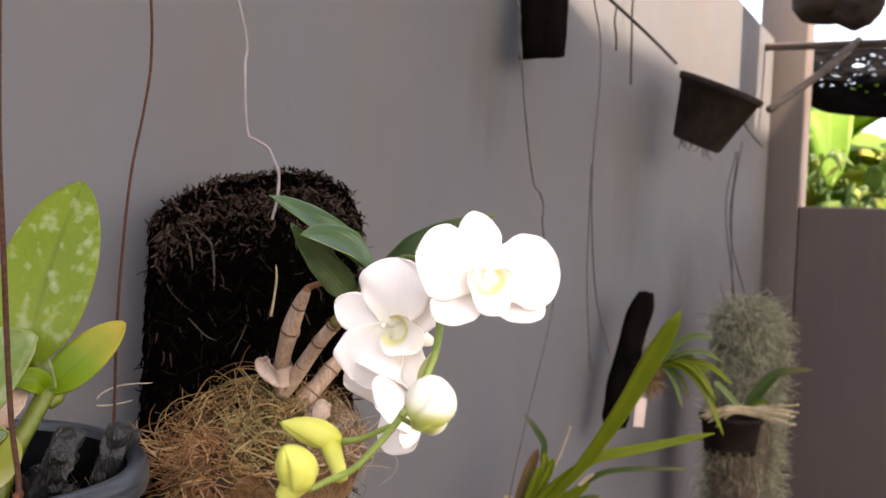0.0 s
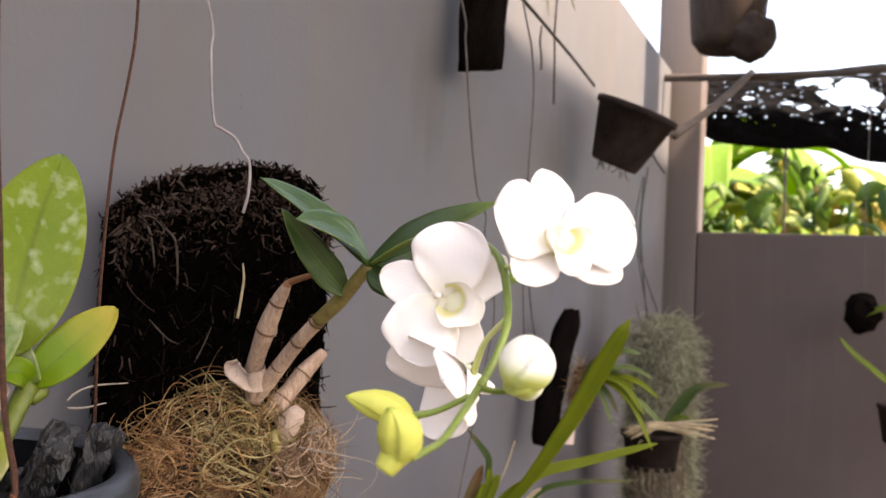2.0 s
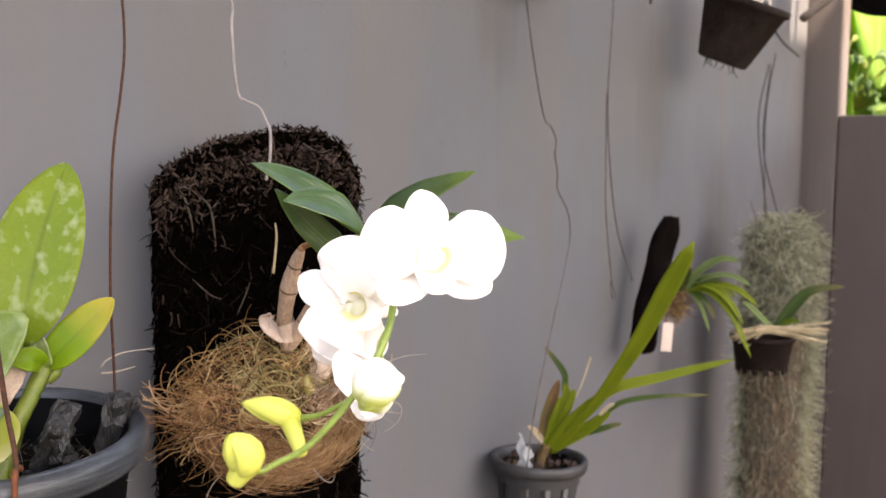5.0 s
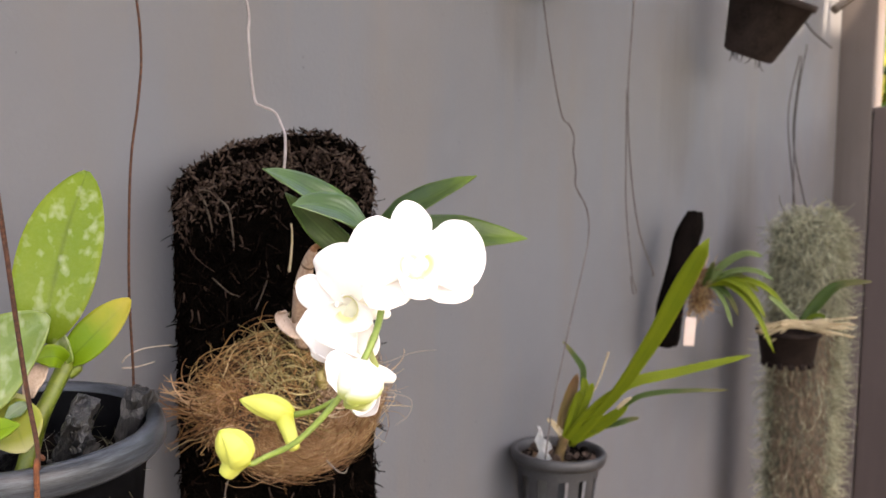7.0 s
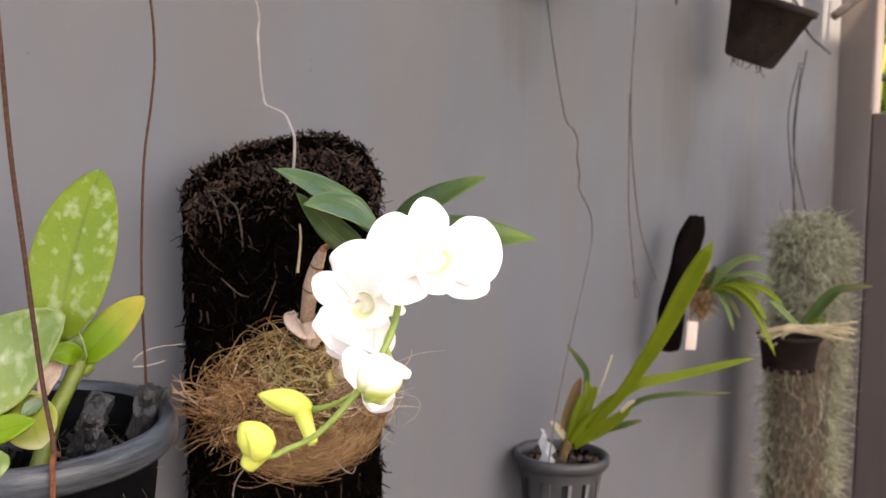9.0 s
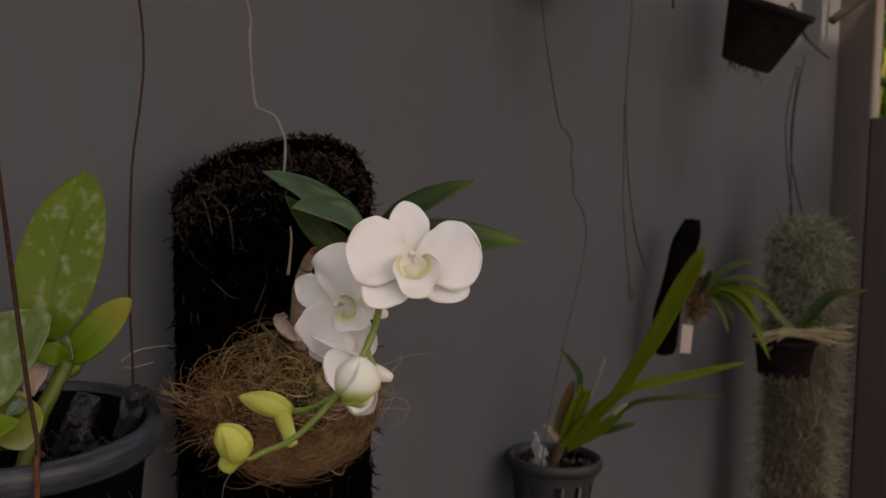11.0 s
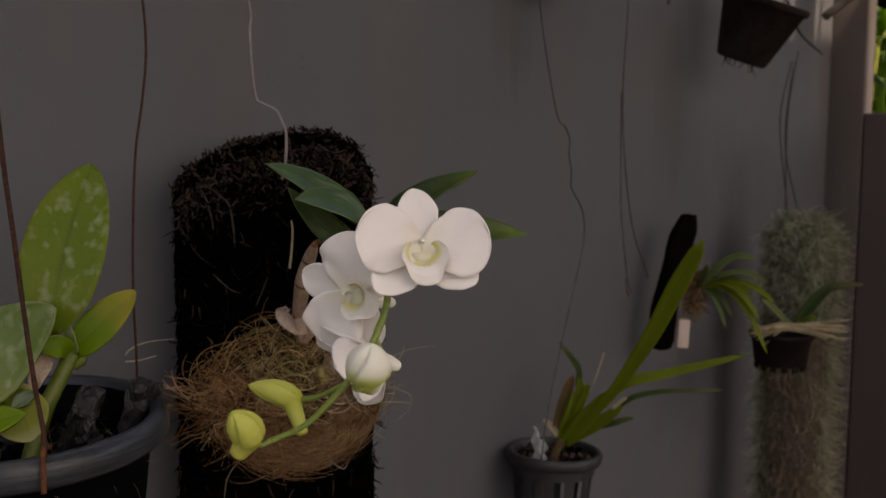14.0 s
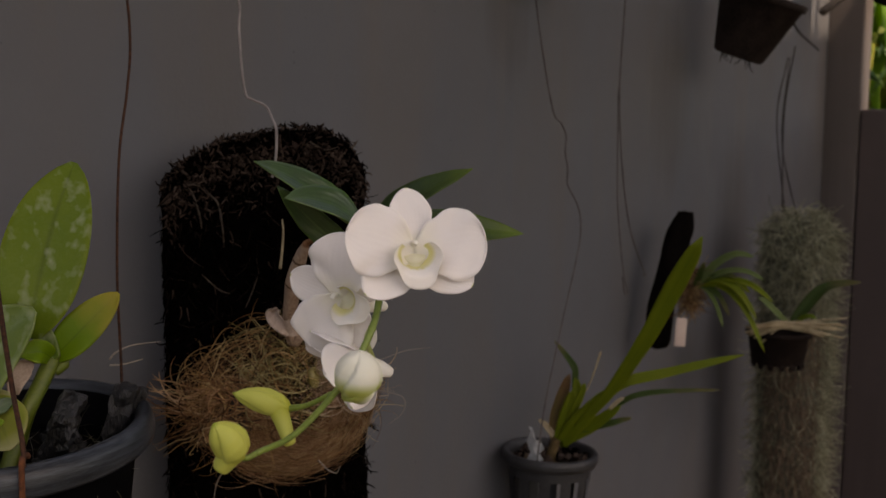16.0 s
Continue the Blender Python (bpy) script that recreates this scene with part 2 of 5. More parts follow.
M_CANEG = speckled("green_brown_cane", (0.10, 0.075, 0.02), (0.24, 0.19, 0.06), 50, 0.5, 0.3, 0.001)
M_NODE = speckled("brown_node_ring", (0.050, 0.024, 0.010), (0.17, 0.090, 0.040), 80, 0.7, 0.4, 0.001)
M_STALK = speckled("flower_stalk_green", (0.09, 0.135, 0.018), (0.18, 0.243, 0.045), 60, 0.4, 0.15, 0.0005)
M_PEDICEL = speckled("pale_green_stem", (0.30, 0.36, 0.09), (0.50, 0.53, 0.22), 60, 0.45, 0.15, 0.0005)
M_STEM = speckled("young_stem_green", (0.058, 0.084, 0.008), (0.130, 0.160, 0.016), 40, 0.45, 0.2, 0.0008)
M_STRAW = speckled("dry_straw", (0.258, 0.1892, 0.1032), (0.4472, 0.3698, 0.2408), 50, 0.8, 0.4, 0.001)
M_TAG = speckled("pale_tag", (0.53, 0.41, 0.355), (0.58, 0.46, 0.40), 40, 0.6, 0.1, 0.0005)
M_LEAFD = leaf_mat("dark_leaf", (0.055, 0.115, 0.014), (0.0135, 0.044, 0.0075), (0.042, 0.085, 0.018), share=0.10, rough=0.36, veins=0.13, gloss=0.75)
M_LEAFDY = leaf_mat("dark_leaf_yellow_tip", (0.036, 0.068, 0.010), (0.0100, 0.029, 0.0065), (0.026, 0.050, 0.012), tip=(0.085, 0.135, 0.014), share=0.12, rough=0.42, veins=0.10, gloss=0.35)
M_LEAFY = leaf_mat("spotted_leaf", (0.155, 0.210, 0.015), (0.103, 0.168, 0.009), (0.056, 0.095, 0.006), spots=0.42, share=0.35, rough=0.36)
M_LEAFG = leaf_mat("dusty_leaf", (0.155, 0.215, 0.040), (0.098, 0.160, 0.024), (0.120, 0.180, 0.038), spots=0.40, share=0.3, rough=0.26, gloss=0.45)
M_LEAFO = leaf_mat("green_leaf", (0.165, 0.235, 0.012), (0.120, 0.215, 0.008), (0.075, 0.140, 0.006), share=0.3, rough=0.34)
M_LEAFT = leaf_mat("ochre_tipped_leaf", (0.150, 0.225, 0.012), (0.112, 0.205, 0.008), (0.075, 0.140, 0.006), tip=(0.33, 0.27, 0.035), share=0.3, rough=0.34, turn=0.50)
M_LEAFYEL = leaf_mat("yellow_leaf", (0.30, 0.30, 0.070), (0.225, 0.255, 0.035), (0.165, 0.200, 0.024), tip=(0.40, 0.37, 0.20), share=0.35, rough=0.35)
M_STRAP = leaf_mat("strap_leaf", (0.120, 0.165, 0.010), (0.088, 0.138, 0.009), (0.056, 0.098, 0.008), share=0.3, rough=0.5)
M_STRAPY = leaf_mat("sunny_strap_leaf", (0.150, 0.180, 0.008), (0.110, 0.145, 0.006), (0.075, 0.105, 0.006), share=0.3, rough=0.5)
M_BARK2 = speckled("root_collar_bark", (0.035, 0.020, 0.008), (0.15, 0.095, 0.035), 70, 0.85, 0.6, 0.002)
M_STRAPD = leaf_mat("dark_strap_leaf", (0.048, 0.08, 0.016), (0.032, 0.06, 0.0128), (0.024, 0.048, 0.008), tip=(0.112, 0.096, 0.04), share=0.3, rough=0.55)
M_STRAPP = leaf_mat("pale_strap_leaf", (0.17, 0.2125, 0.0935), (0.102, 0.153, 0.0425), (0.0765, 0.119, 0.0255), share=0.35, rough=0.55)
M_BROWNLEAF = leaf_mat("withered_leaf", (0.20, 0.11, 0.05), (0.11, 0.085, 0.03), (0.09, 0.05, 0.02), tip=(0.16, 0.08, 0.04), share=0.25, rough=0.6)
M_BANANA = leaf_mat("banana_leaf", (0.20, 0.34, 0.04), (0.14, 0.29, 0.035), (0.28, 0.38, 0.10), share=0.5, rough=0.4, veins=0.5)
M_BANANAY = leaf_mat("yellow_banana_leaf", (0.30, 0.30, 0.04), (0.24, 0.28, 0.05), (0.22, 0.27, 0.07), tip=(0.30, 0.22, 0.04), share=0.4, rough=0.5, veins=0.4)
M_PETAL = petal_mat("white_petal", (0.97, 0.925, 0.895), (0.93, 0.89, 0.76))
M_SEPAL = petal_mat("white_sepal", (0.97, 0.925, 0.895), (0.90, 0.88, 0.72), tip=(0.62, 0.68, 0.26))
M_LIP = petal_mat("white_lip", (0.97, 0.93, 0.88), (0.84, 0.79, 0.38), share=0.25, reach=0.46)
M_COLUMN = petal_mat("cream_column", (0.95, 0.92, 0.84), (0.90, 0.87, 0.66), share=0.25)
M_THROAT = petal_mat("yellow_throat", (0.84, 0.79, 0.38), (0.70, 0.68, 0.18), share=0.25)
M_BUD = petal_mat("white_bud", (0.86, 0.85, 0.73), (0.50, 0.56, 0.14), share=0.2, reach=0.50)
M_BUDY = petal_mat("yellow_bud", (0.53, 0.55, 0.115), (0.46, 0.48, 0.050), tip=(0.22, 0.33, 0.02), share=0.22)
M_NET = speckled("black_shade_cloth", (0.0015, 0.0015, 0.002), (0.007, 0.007, 0.008), 60, 0.9, 0.5, 0.002, spec=0.05)


# ---- mesh helpers ----
def mesh_of(name, verts, faces, mat, uvs=None, smooth=True):
    me = bpy.data.meshes.new(name)
    me.from_pydata([tuple(v) for v in verts], [], faces)
    if uvs is not None:
        layer = me.uv_layers.new(name="UVMap")
        idx = np.empty(len(me.loops), dtype=np.int32)
        me.loops.foreach_get("vertex_index", idx)
        layer.data.foreach_set("uv", np.asarray(uvs, dtype=np.float32)[idx].ravel())
    me.polygons.foreach_set("use_smooth", [smooth] * len(me.polygons))
    me.materials.append(mat)
    me.update()
    return me


class Geo:
    """Collects vertices, faces and uv of one part."""

    def __init__(self):
        self.v, self.f, self.u = [], [], []

    def add(self, v, f, u=None):
        n = len(self.v)
        self.v.extend(v)
        self.f.extend([tuple(i + n for i in q) for q in f])
        self.u.extend(u if u is not None else [(0.0, 0.0)] * len(v))
        return self


def thing(name, label, category, at=(0, 0, 0), group="", kind=""):
    ob = new(name)
    ob.empty_display_size = 0.02
    ob.location = at
    return tagged(ob, label, category, group, kind)


def part(name, geo, mat, parent=None, label="", smooth=True):
    me = mesh_of(name, geo.v, geo.f, mat, geo.u, smooth)
    ob = new(name, me)
    if parent is not None:
        bpy.context.view_layer.update()
        ob.parent = parent
        ob.matrix_parent_inverse = parent.matrix_world.inverted()
    return tagged(ob, label)


def solo(name, geo, mat, label, category, group="", kind="", smooth=True):
    return tagged(part(name, geo, mat, smooth=smooth), label, category, group, kind)


def spline(pts, n):
    """n+1 places along a smooth line through pts."""
    p = [np.array(q, float) for q in pts]
    p = [2 * p[0] - p[1]] + p + [2 * p[-1] - p[-2]]
    out, k = [], len(p) - 3
    for i in range(n + 1):
        s = i / n * k
        j = min(int(s), k - 1)
        t = s - j
        a, b, c, d = p[j:j + 4]
        out.append(0.5 * (2 * b + (c - a) * t + (2 * a - 5 * b + 4 * c - d) * t * t + (3 * b - a - 3 * c + d) * t ** 3))
    return np.array(out)


def unit(v):
    v = np.asarray(v, float)
    return v / (np.linalg.norm(v) + 1e-12)


def tube(geo, pts, radius, n=16, sides=8, cap=True, squash=1.0, raw=False):
    """A round rod along pts; radius: a number or one for each even step."""
    c = np.asarray(pts, float) if raw else spline(pts, n)
    n = len(c) - 1
    r = np.interp(np.linspace(0, 1, n + 1), np.linspace(0, 1, len(radius)), radius) if hasattr(radius, "__len__") else np.full(n + 1, radius)
    tg = np.gradient(c, axis=0)
    side = unit(np.cross(tg[0], (0.31, 0.2, 0.93) if abs(unit(tg[0])[2]) < 0.9 else (1, 0.1, 0)))
    v, u = [], []
    for i in range(n + 1):
        t = unit(tg[i])
        side = unit(side - t * np.dot(side, t))
        up = np.cross(t, side)
        for k in range(sides):
            a = 2 * math.pi * k / sides
            v.append(c[i] + r[i] * (math.cos(a) * side + squash * math.sin(a) * up))
            u.append((i / n, k / sides))
    f = [(i * sides + k, i * sides + (k + 1) % sides, (i + 1) * sides + (k + 1) % sides, (i + 1) * sides + k) for i in range(n) for k in range(sides)]
    if cap:
        f += [tuple(reversed(range(sides))), tuple(n * sides + k for k in range(sides))]
    return geo.add(v, f, u)


def sheet(geo, nu, nv, fn, thick=0.0008):
    """A thin curved plate: fn(u, v) gives its middle, u and v from 0 to 1."""
    us, vs = np.linspace(0, 1, nu), np.linspace(0, 1, nv)
    p = np.array([[fn(a, b) for b in vs] for a in us])
    nrm = np.cross(np.gradient(p, axis=0), np.gradient(p, axis=1))
    ln = np.linalg.norm(nrm, axis=2, keepdims=True)
    mean = unit(nrm.sum(axis=(0, 1)))
    nrm = np.where(ln > 1e-12, nrm / np.maximum(ln, 1e-12), mean)
    top, bot = p + nrm * thick / 2, p - nrm * thick / 2
    k = nu * nv
    f = []
    for i in range(nu - 1):
        for j in range(nv - 1):
            a = i * nv + j
            q = (a, a + nv, a + nv + 1, a + 1)
            f.append(q)
            f.append(tuple(reversed([x + k for x in q])))
    ring = [j for j in range(nv)] + [i * nv + nv - 1 for i in range(1, nu)] + [(nu - 1) * nv + j for j in range(nv - 2, -1, -1)] + [i * nv for i in range(nu - 2, 0, -1)]
    for a, b in zip(ring, ring[1:] + ring[:1]):
        f.append((a, b, b + k, a + k))
    uv = [(a, b) for a in us for b in vs]
    return geo.add(list(top.reshape(-1, 3)) + list(bot.reshape(-1, 3)), f, uv + uv)


PROFILE = {
    "lance": lambda u: np.interp(u, (0, 0.08, 0.35, 0.6, 0.85, 0.97, 1), (0.22, 0.45, 1.0, 0.9, 0.45, 0.12, 0.015)),
    "oval": lambda u: math.sin(math.pi * min(max(0.04 + 0.955 * u, 0), 1) ** 1.05) ** 0.62,
    "strap": lambda u: np.interp(u, (0, 0.1, 0.5, 0.85, 0.96, 1), (0.75, 0.9, 1.0, 0.72, 0.4, 0.05)),
    "sword": lambda u: np.interp(u, (0, 0.15, 0.5, 0.8, 0.93, 0.98, 1), (0.30, 0.48, 0.88, 1.0, 0.78, 0.42, 0.05)),
    "petal": lambda u: np.interp(u, (0, 0.12, 0.3, 0.5, 0.64), (0.28, 0.45, 0.77, 0.97, 1.0)) if u < 0.64 else 0.02 + 0.98 * math.sqrt(max(0.0, 1 - ((u - 0.64) / 0.36) ** 2)),
    "sepal": lambda u: np.interp(u, (0, 0.15, 0.45, 0.58), (0.5, 0.72, 0.99, 1.0)) if u < 0.58 else 0.02 + 0.98 * max(0.0, 1 - ((u - 0.58) / 0.42) ** 2) ** 0.62,
}


def blade(geo, line, width, facing, kind="lance", fold=0.25, cup=0.0, nu=18, nv=9, thick=0.0009, wave=0.0, seed=0.0, twist=0.0, rag=0.0):
    """A leaf or petal along a line; facing: the way its upper side looks; width: half of it."""
    c = spline(line, nu * 2)
    tg = np.gradient(c, axis=0)
    prof = PROFILE[kind]

    def fn(u, v):
        if kind in ("petal", "sepal"):
            u = 1 - (1 - u) ** 1.8           # finer towards the rounded end
        s = u * nu * 2
        i = min(int(s), nu * 2 - 1)
        p = c[i] + (c[i + 1] - c[i]) * (s - i)
        t = unit(tg[i] + (tg[i + 1] - tg[i]) * (s - i))
        side = unit(np.cross(t, facing))
        up = np.cross(side, t)
        if twist:
            a = twist * u
            side, up = side * math.cos(a) + up * math.sin(a), up * math.cos(a) - side * math.sin(a)
        x = 2 * v - 1
        w = width * prof(u)
        if rag:
            w *= 1 + rag * (math.sin(8 * u + seed + (1.7 if x > 0 else 0)) + 0.5 * math.sin(19 * u + 2.3 * seed + (0.9 if x > 0 else 0)))
        lift = fold * abs(x) * w + cup * x * x * w
        if wave:
            lift += wave * (abs(x) ** 1.5) * math.sin(9 * u + 3.1 * x + seed) + 0.5 * wave * math.sin(17 * u + seed * 2 + 5 * x) * x * x
        return p + side * x * w + up * lift
    return sheet(geo, nu, nv, fn, thick)


def lathe(geo, prof, centre, sides=48, axis=None):
    """A turned shape: prof gives (radius, height) from the outside round to the inside."""
    m = Matrix.Translation(centre) @ (axis or Matrix())
    v, f, u = [], [], []
    n = len(prof)
    for i, (r, h) in enumerate(prof):
        for k in range(sides):
            a = 2 * math.pi * k / sides
            v.append(tuple(m @ Vector((r * math.cos(a), r * math.sin(a), h))))
            u.append((i / (n - 1), k / sides))
    for i in range(n - 1):
        for k in range(sides):
            b = (k + 1) % sides
            f.append((i * sides + k, i * sides + b, (i + 1) * sides + b, (i + 1) * sides + k))
    return geo.add(v, f, u)


def block(geo, lo, hi, bevel=0.004, m=None):
    """A box with softened edges."""
    bm = bmesh.new()
    bmesh.ops.create_cube(bm, size=1.0)
    lo, hi = Vector(lo), Vector(hi)
    for v in bm.verts:
        v.co = Vector([lo[i] + (hi[i] - lo[i]) * (v.co[i] + 0.5) for i in range(3)])
    if bevel:
        bmesh.ops.bevel(bm, geom=list(bm.edges), offset=bevel, segments=2, affect="EDGES", profile=0.5)
    if m:
        bm.transform(m)
    bm.verts.index_update()
    geo.add([tuple(v.co) for v in bm.verts], [tuple(v.index for v in f.verts) for f in bm.faces])
    bm.free()
    return geo


def rough_lump(geo, lo, hi, amount, freq, m=None, cuts=10, sharp=False, power=1.0):
    """A block with a broken, uneven surface."""
    bm = bmesh.new()
    bmesh.ops.create_cube(bm, size=2.0)
    bmesh.ops.subdivide_edges(bm, edges=list(bm.edges), cuts=cuts, use_grid_fill=True)
    lo, hi = Vector(lo), Vector(hi)
    mid, half = (lo + hi) / 2, (hi - lo) / 2
    for v in bm.verts:
        s = Vector([math.copysign(abs(x) ** power, x) for x in v.co])
        p = Vector([mid[i] + half[i] * s[i] for i in range(3)])
        d = noise.noise_vector(p * freq) + 0.5 * noise.noise_vector(p * freq * 2.7)
        v.co = p + d * amount
    if m:
        bm.transform(m)
    bm.verts.index_update()
    geo.add([tuple(v.co) for v in bm.verts], [tuple(v.index for v in f.verts) for f in bm.faces])
    bm.free()
    return geo


def blob(geo, at, radii, amount, freq, level=4):
    """A rounded uneven lump."""
    bm = bmesh.new()
    bmesh.ops.create_icosphere(bm, subdivisions=level, radius=1.0)
    for v in bm.verts:
        p = Vector([at[i] + radii[i] * v.co[i] for i in range(3)])
        v.co = p + (noise.noise_vector(p * freq) + 0.5 * noise.noise_vector(p * freq * 2.6)) * amount
    bm.verts.index_update()
    geo.add([tuple(v.co) for v in bm.verts], [tuple(v.index for v in f.verts) for f in bm.faces])
    bm.free()
    return geo


def strand(geo, start, way, length, radius, rng, curl=0.5, n=8, sides=3, droop=0.0):
    """One wandering fibre."""
    p, d = np.array(start, float), unit(way)
    pts, step = [p], length / n
    bend = rng.normal(0, 1, 3) * curl
    for _ in range(n):
        bend = bend * 0.8 + rng.normal(0, 1, 3) * curl * 0.5
        d = unit(d + bend * 0.35 + np.array((0, 0, -droop)))
        p = p + d * step
        pts.append(p)
    return tube(geo, pts, (radius, radius, radius * 0.5), n=n, sides=sides, cap=False, raw=True)


# ---- structure ----
WALL_Y, END_X = 0.70, 3.221
g = Geo()
sheet(g, 41, 41, lambda u, v: (-60 + 120 * u, -60 + 120 * v, 0.0), 0.02)
solo("ground", g, M_SOIL, "bare brown earth", "ground", kind="structure")
g = block(Geo(), (-5.2, WALL_Y, -0.02), (END_X + 0.14, WALL_Y + 0.12, 2.19), 0.006)
solo("wall_side", g, M_WALL, "smooth grey painted garden wall with faint streaks and stains", "wall", kind="structure")
g = block(Geo(), (END_X, -5.6, -0.02), (END_X + 0.12, 0.588, 1.609), 0.006)
solo("wall_end", g, M_BROWN, "low brown painted wall across the end", "wall", kind="structure")
g = block(Geo(), (END_X, 0.591, -0.02), (END_X + 0.137, WALL_Y + 0.05, 2.75), 0.006)
solo("wall_pillar", g, M_PILLAR, "tall brown rendered pillar in the corner", "pillar", kind="structure")
g = block(Geo(), (-5.2, -5.6, -0.02), (-5.08, WALL_Y - 0.003, 1.7), 0.006)
solo("wall_back", g, M_CONC, "plain concrete wall behind the plants", "wall", kind="structure")
g = block(Geo(), (-5.2, -5.72, -0.02), (END_X + 0.12, -5.603, 1.2), 0.006)
solo("wall_front", g, M_CONC, "low concrete wall", "wall", kind="structure")


def unseen_shade_roof():
    """An unseen cloth roof added over the plants: it keeps the sun off all but the wall's top."""
    roof = thing("unseen_shade_roof", "unseen black cloth roof on poles, added to block the sun", "shade roof", (0, 0, 2.5), kind="structure")
    g = Geo()
    sheet(g, 30, 24, lambda u, v: (-0.15 + 3.35 * u, -1.0 + (1.240 + 0.012 * math.sin(21 * u)) * v, 2.52 + 0.02 * math.sin(9 * u) * math.sin(5 * v)), 0.004)
    part("cloth", g, M_NET, roof)
    for y in (-0.98, 0.08):
        part("pole", tube(Geo(), ((-2.4, y, 2.49), (0.6, y, 2.485), (3.2, y, 2.49)), 0.02, 20, 10), M_BAMBOO, roof)


unseen_shade_roof()


# ---- the mounted orchid ----
SLAB_ANG = radians(-30)
SLAB_M = Matrix.Translation((0.54, 0.648, 0.0)) @ Matrix.Rotation(SLAB_ANG, 4, "Z")   # x along its face, y into it
SLAB_X0, SLAB_X1, SLAB_T, SLAB_LOW = -0.009, 0.183, 0.042, 1.0
SLAB_W = SLAB_X1 - SLAB_X0


def slab_top(x):
    """The worn, rounded upper edge."""
    return np.interp(x, (-0.012, 0.003, 0.04, 0.10, 0.14, 0.168, 0.187), (1.420, 1.441, 1.462, 1.477, 1.476, 1.464, 1.43))


def slab():
    rng = np.random.default_rng(3)
    ob = thing("fern_slab", "dark fibrous tree fern slab hanging against the grey wall", "orchid mount", SLAB_M @ Vector((0.09, 0.02, SLAB_LOW)))
    g = Geo()
    nx, nz, ny = 20, 40, 5

    def place(x, y, z):
        q = Vector((x, y, z))
        d = noise.noise_vector(q * 60) * 0.003 + noise.noise_vector(q * 170) * 0.0015
        return tuple(SLAB_M @ (q + d))
    v, f = [], []
    loops = [(SLAB_X0 + i / nx * SLAB_W, 0.0) for i in range(nx)] + [(SLAB_X1, j / ny * SLAB_T) for j in range(ny)] + [(SLAB_X1 - i / nx * SLAB_W, SLAB_T) for i in range(nx)] + [(SLAB_X0, SLAB_T - j / ny * SLAB_T) for j in range(ny)]
    n = len(loops)
    for k in range(nz + 1):
        for x, y in loops:
            v.append(place(x, y, SLAB_LOW + (slab_top(x) - 0.006 - SLAB_LOW) * k / nz))
    for k in range(nz):
        for i in range(n):
            j = (i + 1) % n
            f.append((k * n + i, k * n + j, (k + 1) * n + j, (k + 1) * n + i))
    f.append(tuple(reversed(range(n))))
    for i in range(nx):                      # the top, bridged from front to back
        a, b = nz * n + i, nz * n + i + 1
        c, d = nz * n + nx + ny + (nx - i - 1), nz * n + (nx + ny + nx - i) % n
        f.append((a, b, c, d))
    g.add(v, f)
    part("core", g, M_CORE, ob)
    g = Geo()
    R3 = SLAB_M.to_3x3()
    for _ in range(2400):
        x = rng.uniform(SLAB_X0 - 0.002, SLAB_X1 + 0.002)
        z = SLAB_LOW + (slab_top(x) - SLAB_LOW) * rng.random() ** 0.75
        y = rng.uniform(-0.004, 0.001)
        way = (rng.normal(0, 0.45), rng.normal(-0.05, 0.14), -abs(rng.normal(0.3, 0.9)))
        strand(g, SLAB_M @ Vector((x, y, z)), R3 @ Vector(way), rng.uniform(0.006, 0.020), rng.uniform(0.0004, 0.0011), rng, 0.4, 5)
    for side in (SLAB_X0 - 0.001, SLAB_X1 + 0.001):
        for _ in range(520):
            z = SLAB_LOW + (slab_top(side) - SLAB_LOW) * rng.random()
            way = (math.copysign(0.05, side - 0.05) * rng.random(), rng.normal(0, 0.25), -1)
            strand(g, SLAB_M @ Vector((side, rng.uniform(0, SLAB_T), z)), R3 @ Vector(way), rng.uniform(0.004, 0.010), rng.uniform(0.0004, 0.0009), rng, 0.3, 4)
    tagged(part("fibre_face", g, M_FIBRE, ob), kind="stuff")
    g = Geo()
    for _ in range(2300):
        x = rng.uniform(SLAB_X0 - 0.002, SLAB_X1 + 0.002)
        y = rng.uniform(-0.004, SLAB_T)
        deep = abs(rng.normal(0, 0.026))
        if deep > 0.016 and y > 0.004:
            y = -0.003
        way = (rng.normal(0, 0.7), rng.normal(-0.15, 0.5), rng.normal(0.1, 0.55) if deep < 0.012 else -abs(rng.normal(0.6, 0.6)))
        strand(g, SLAB_M @ Vector((x, y, slab_top(x) - 0.002 - deep)), R3 @ Vector(way), rng.uniform(0.004, 0.0090), rng.uniform(0.0005, 0.0012), rng, 0.5, 4, 4)
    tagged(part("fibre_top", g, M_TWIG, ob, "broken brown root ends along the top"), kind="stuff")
    g = Geo()
    for _ in range(42):
        x = SLAB_X0 + SLAB_W * rng.random() ** 1.3
        z = SLAB_LOW + (slab_top(x) - 0.01 - SLAB_LOW) * rng.random() ** 0.7
        strand(g, SLAB_M @ Vector((x, -0.003, z)), R3 @ Vector((rng.normal(0, 0.5), rng.normal(-0.1, 0.1), -abs(rng.normal(0.4, 0.6)))), rng.uniform(0.006, 0.018), rng.uniform(0.0004, 0.0009), rng, 0.35, 5, 4)
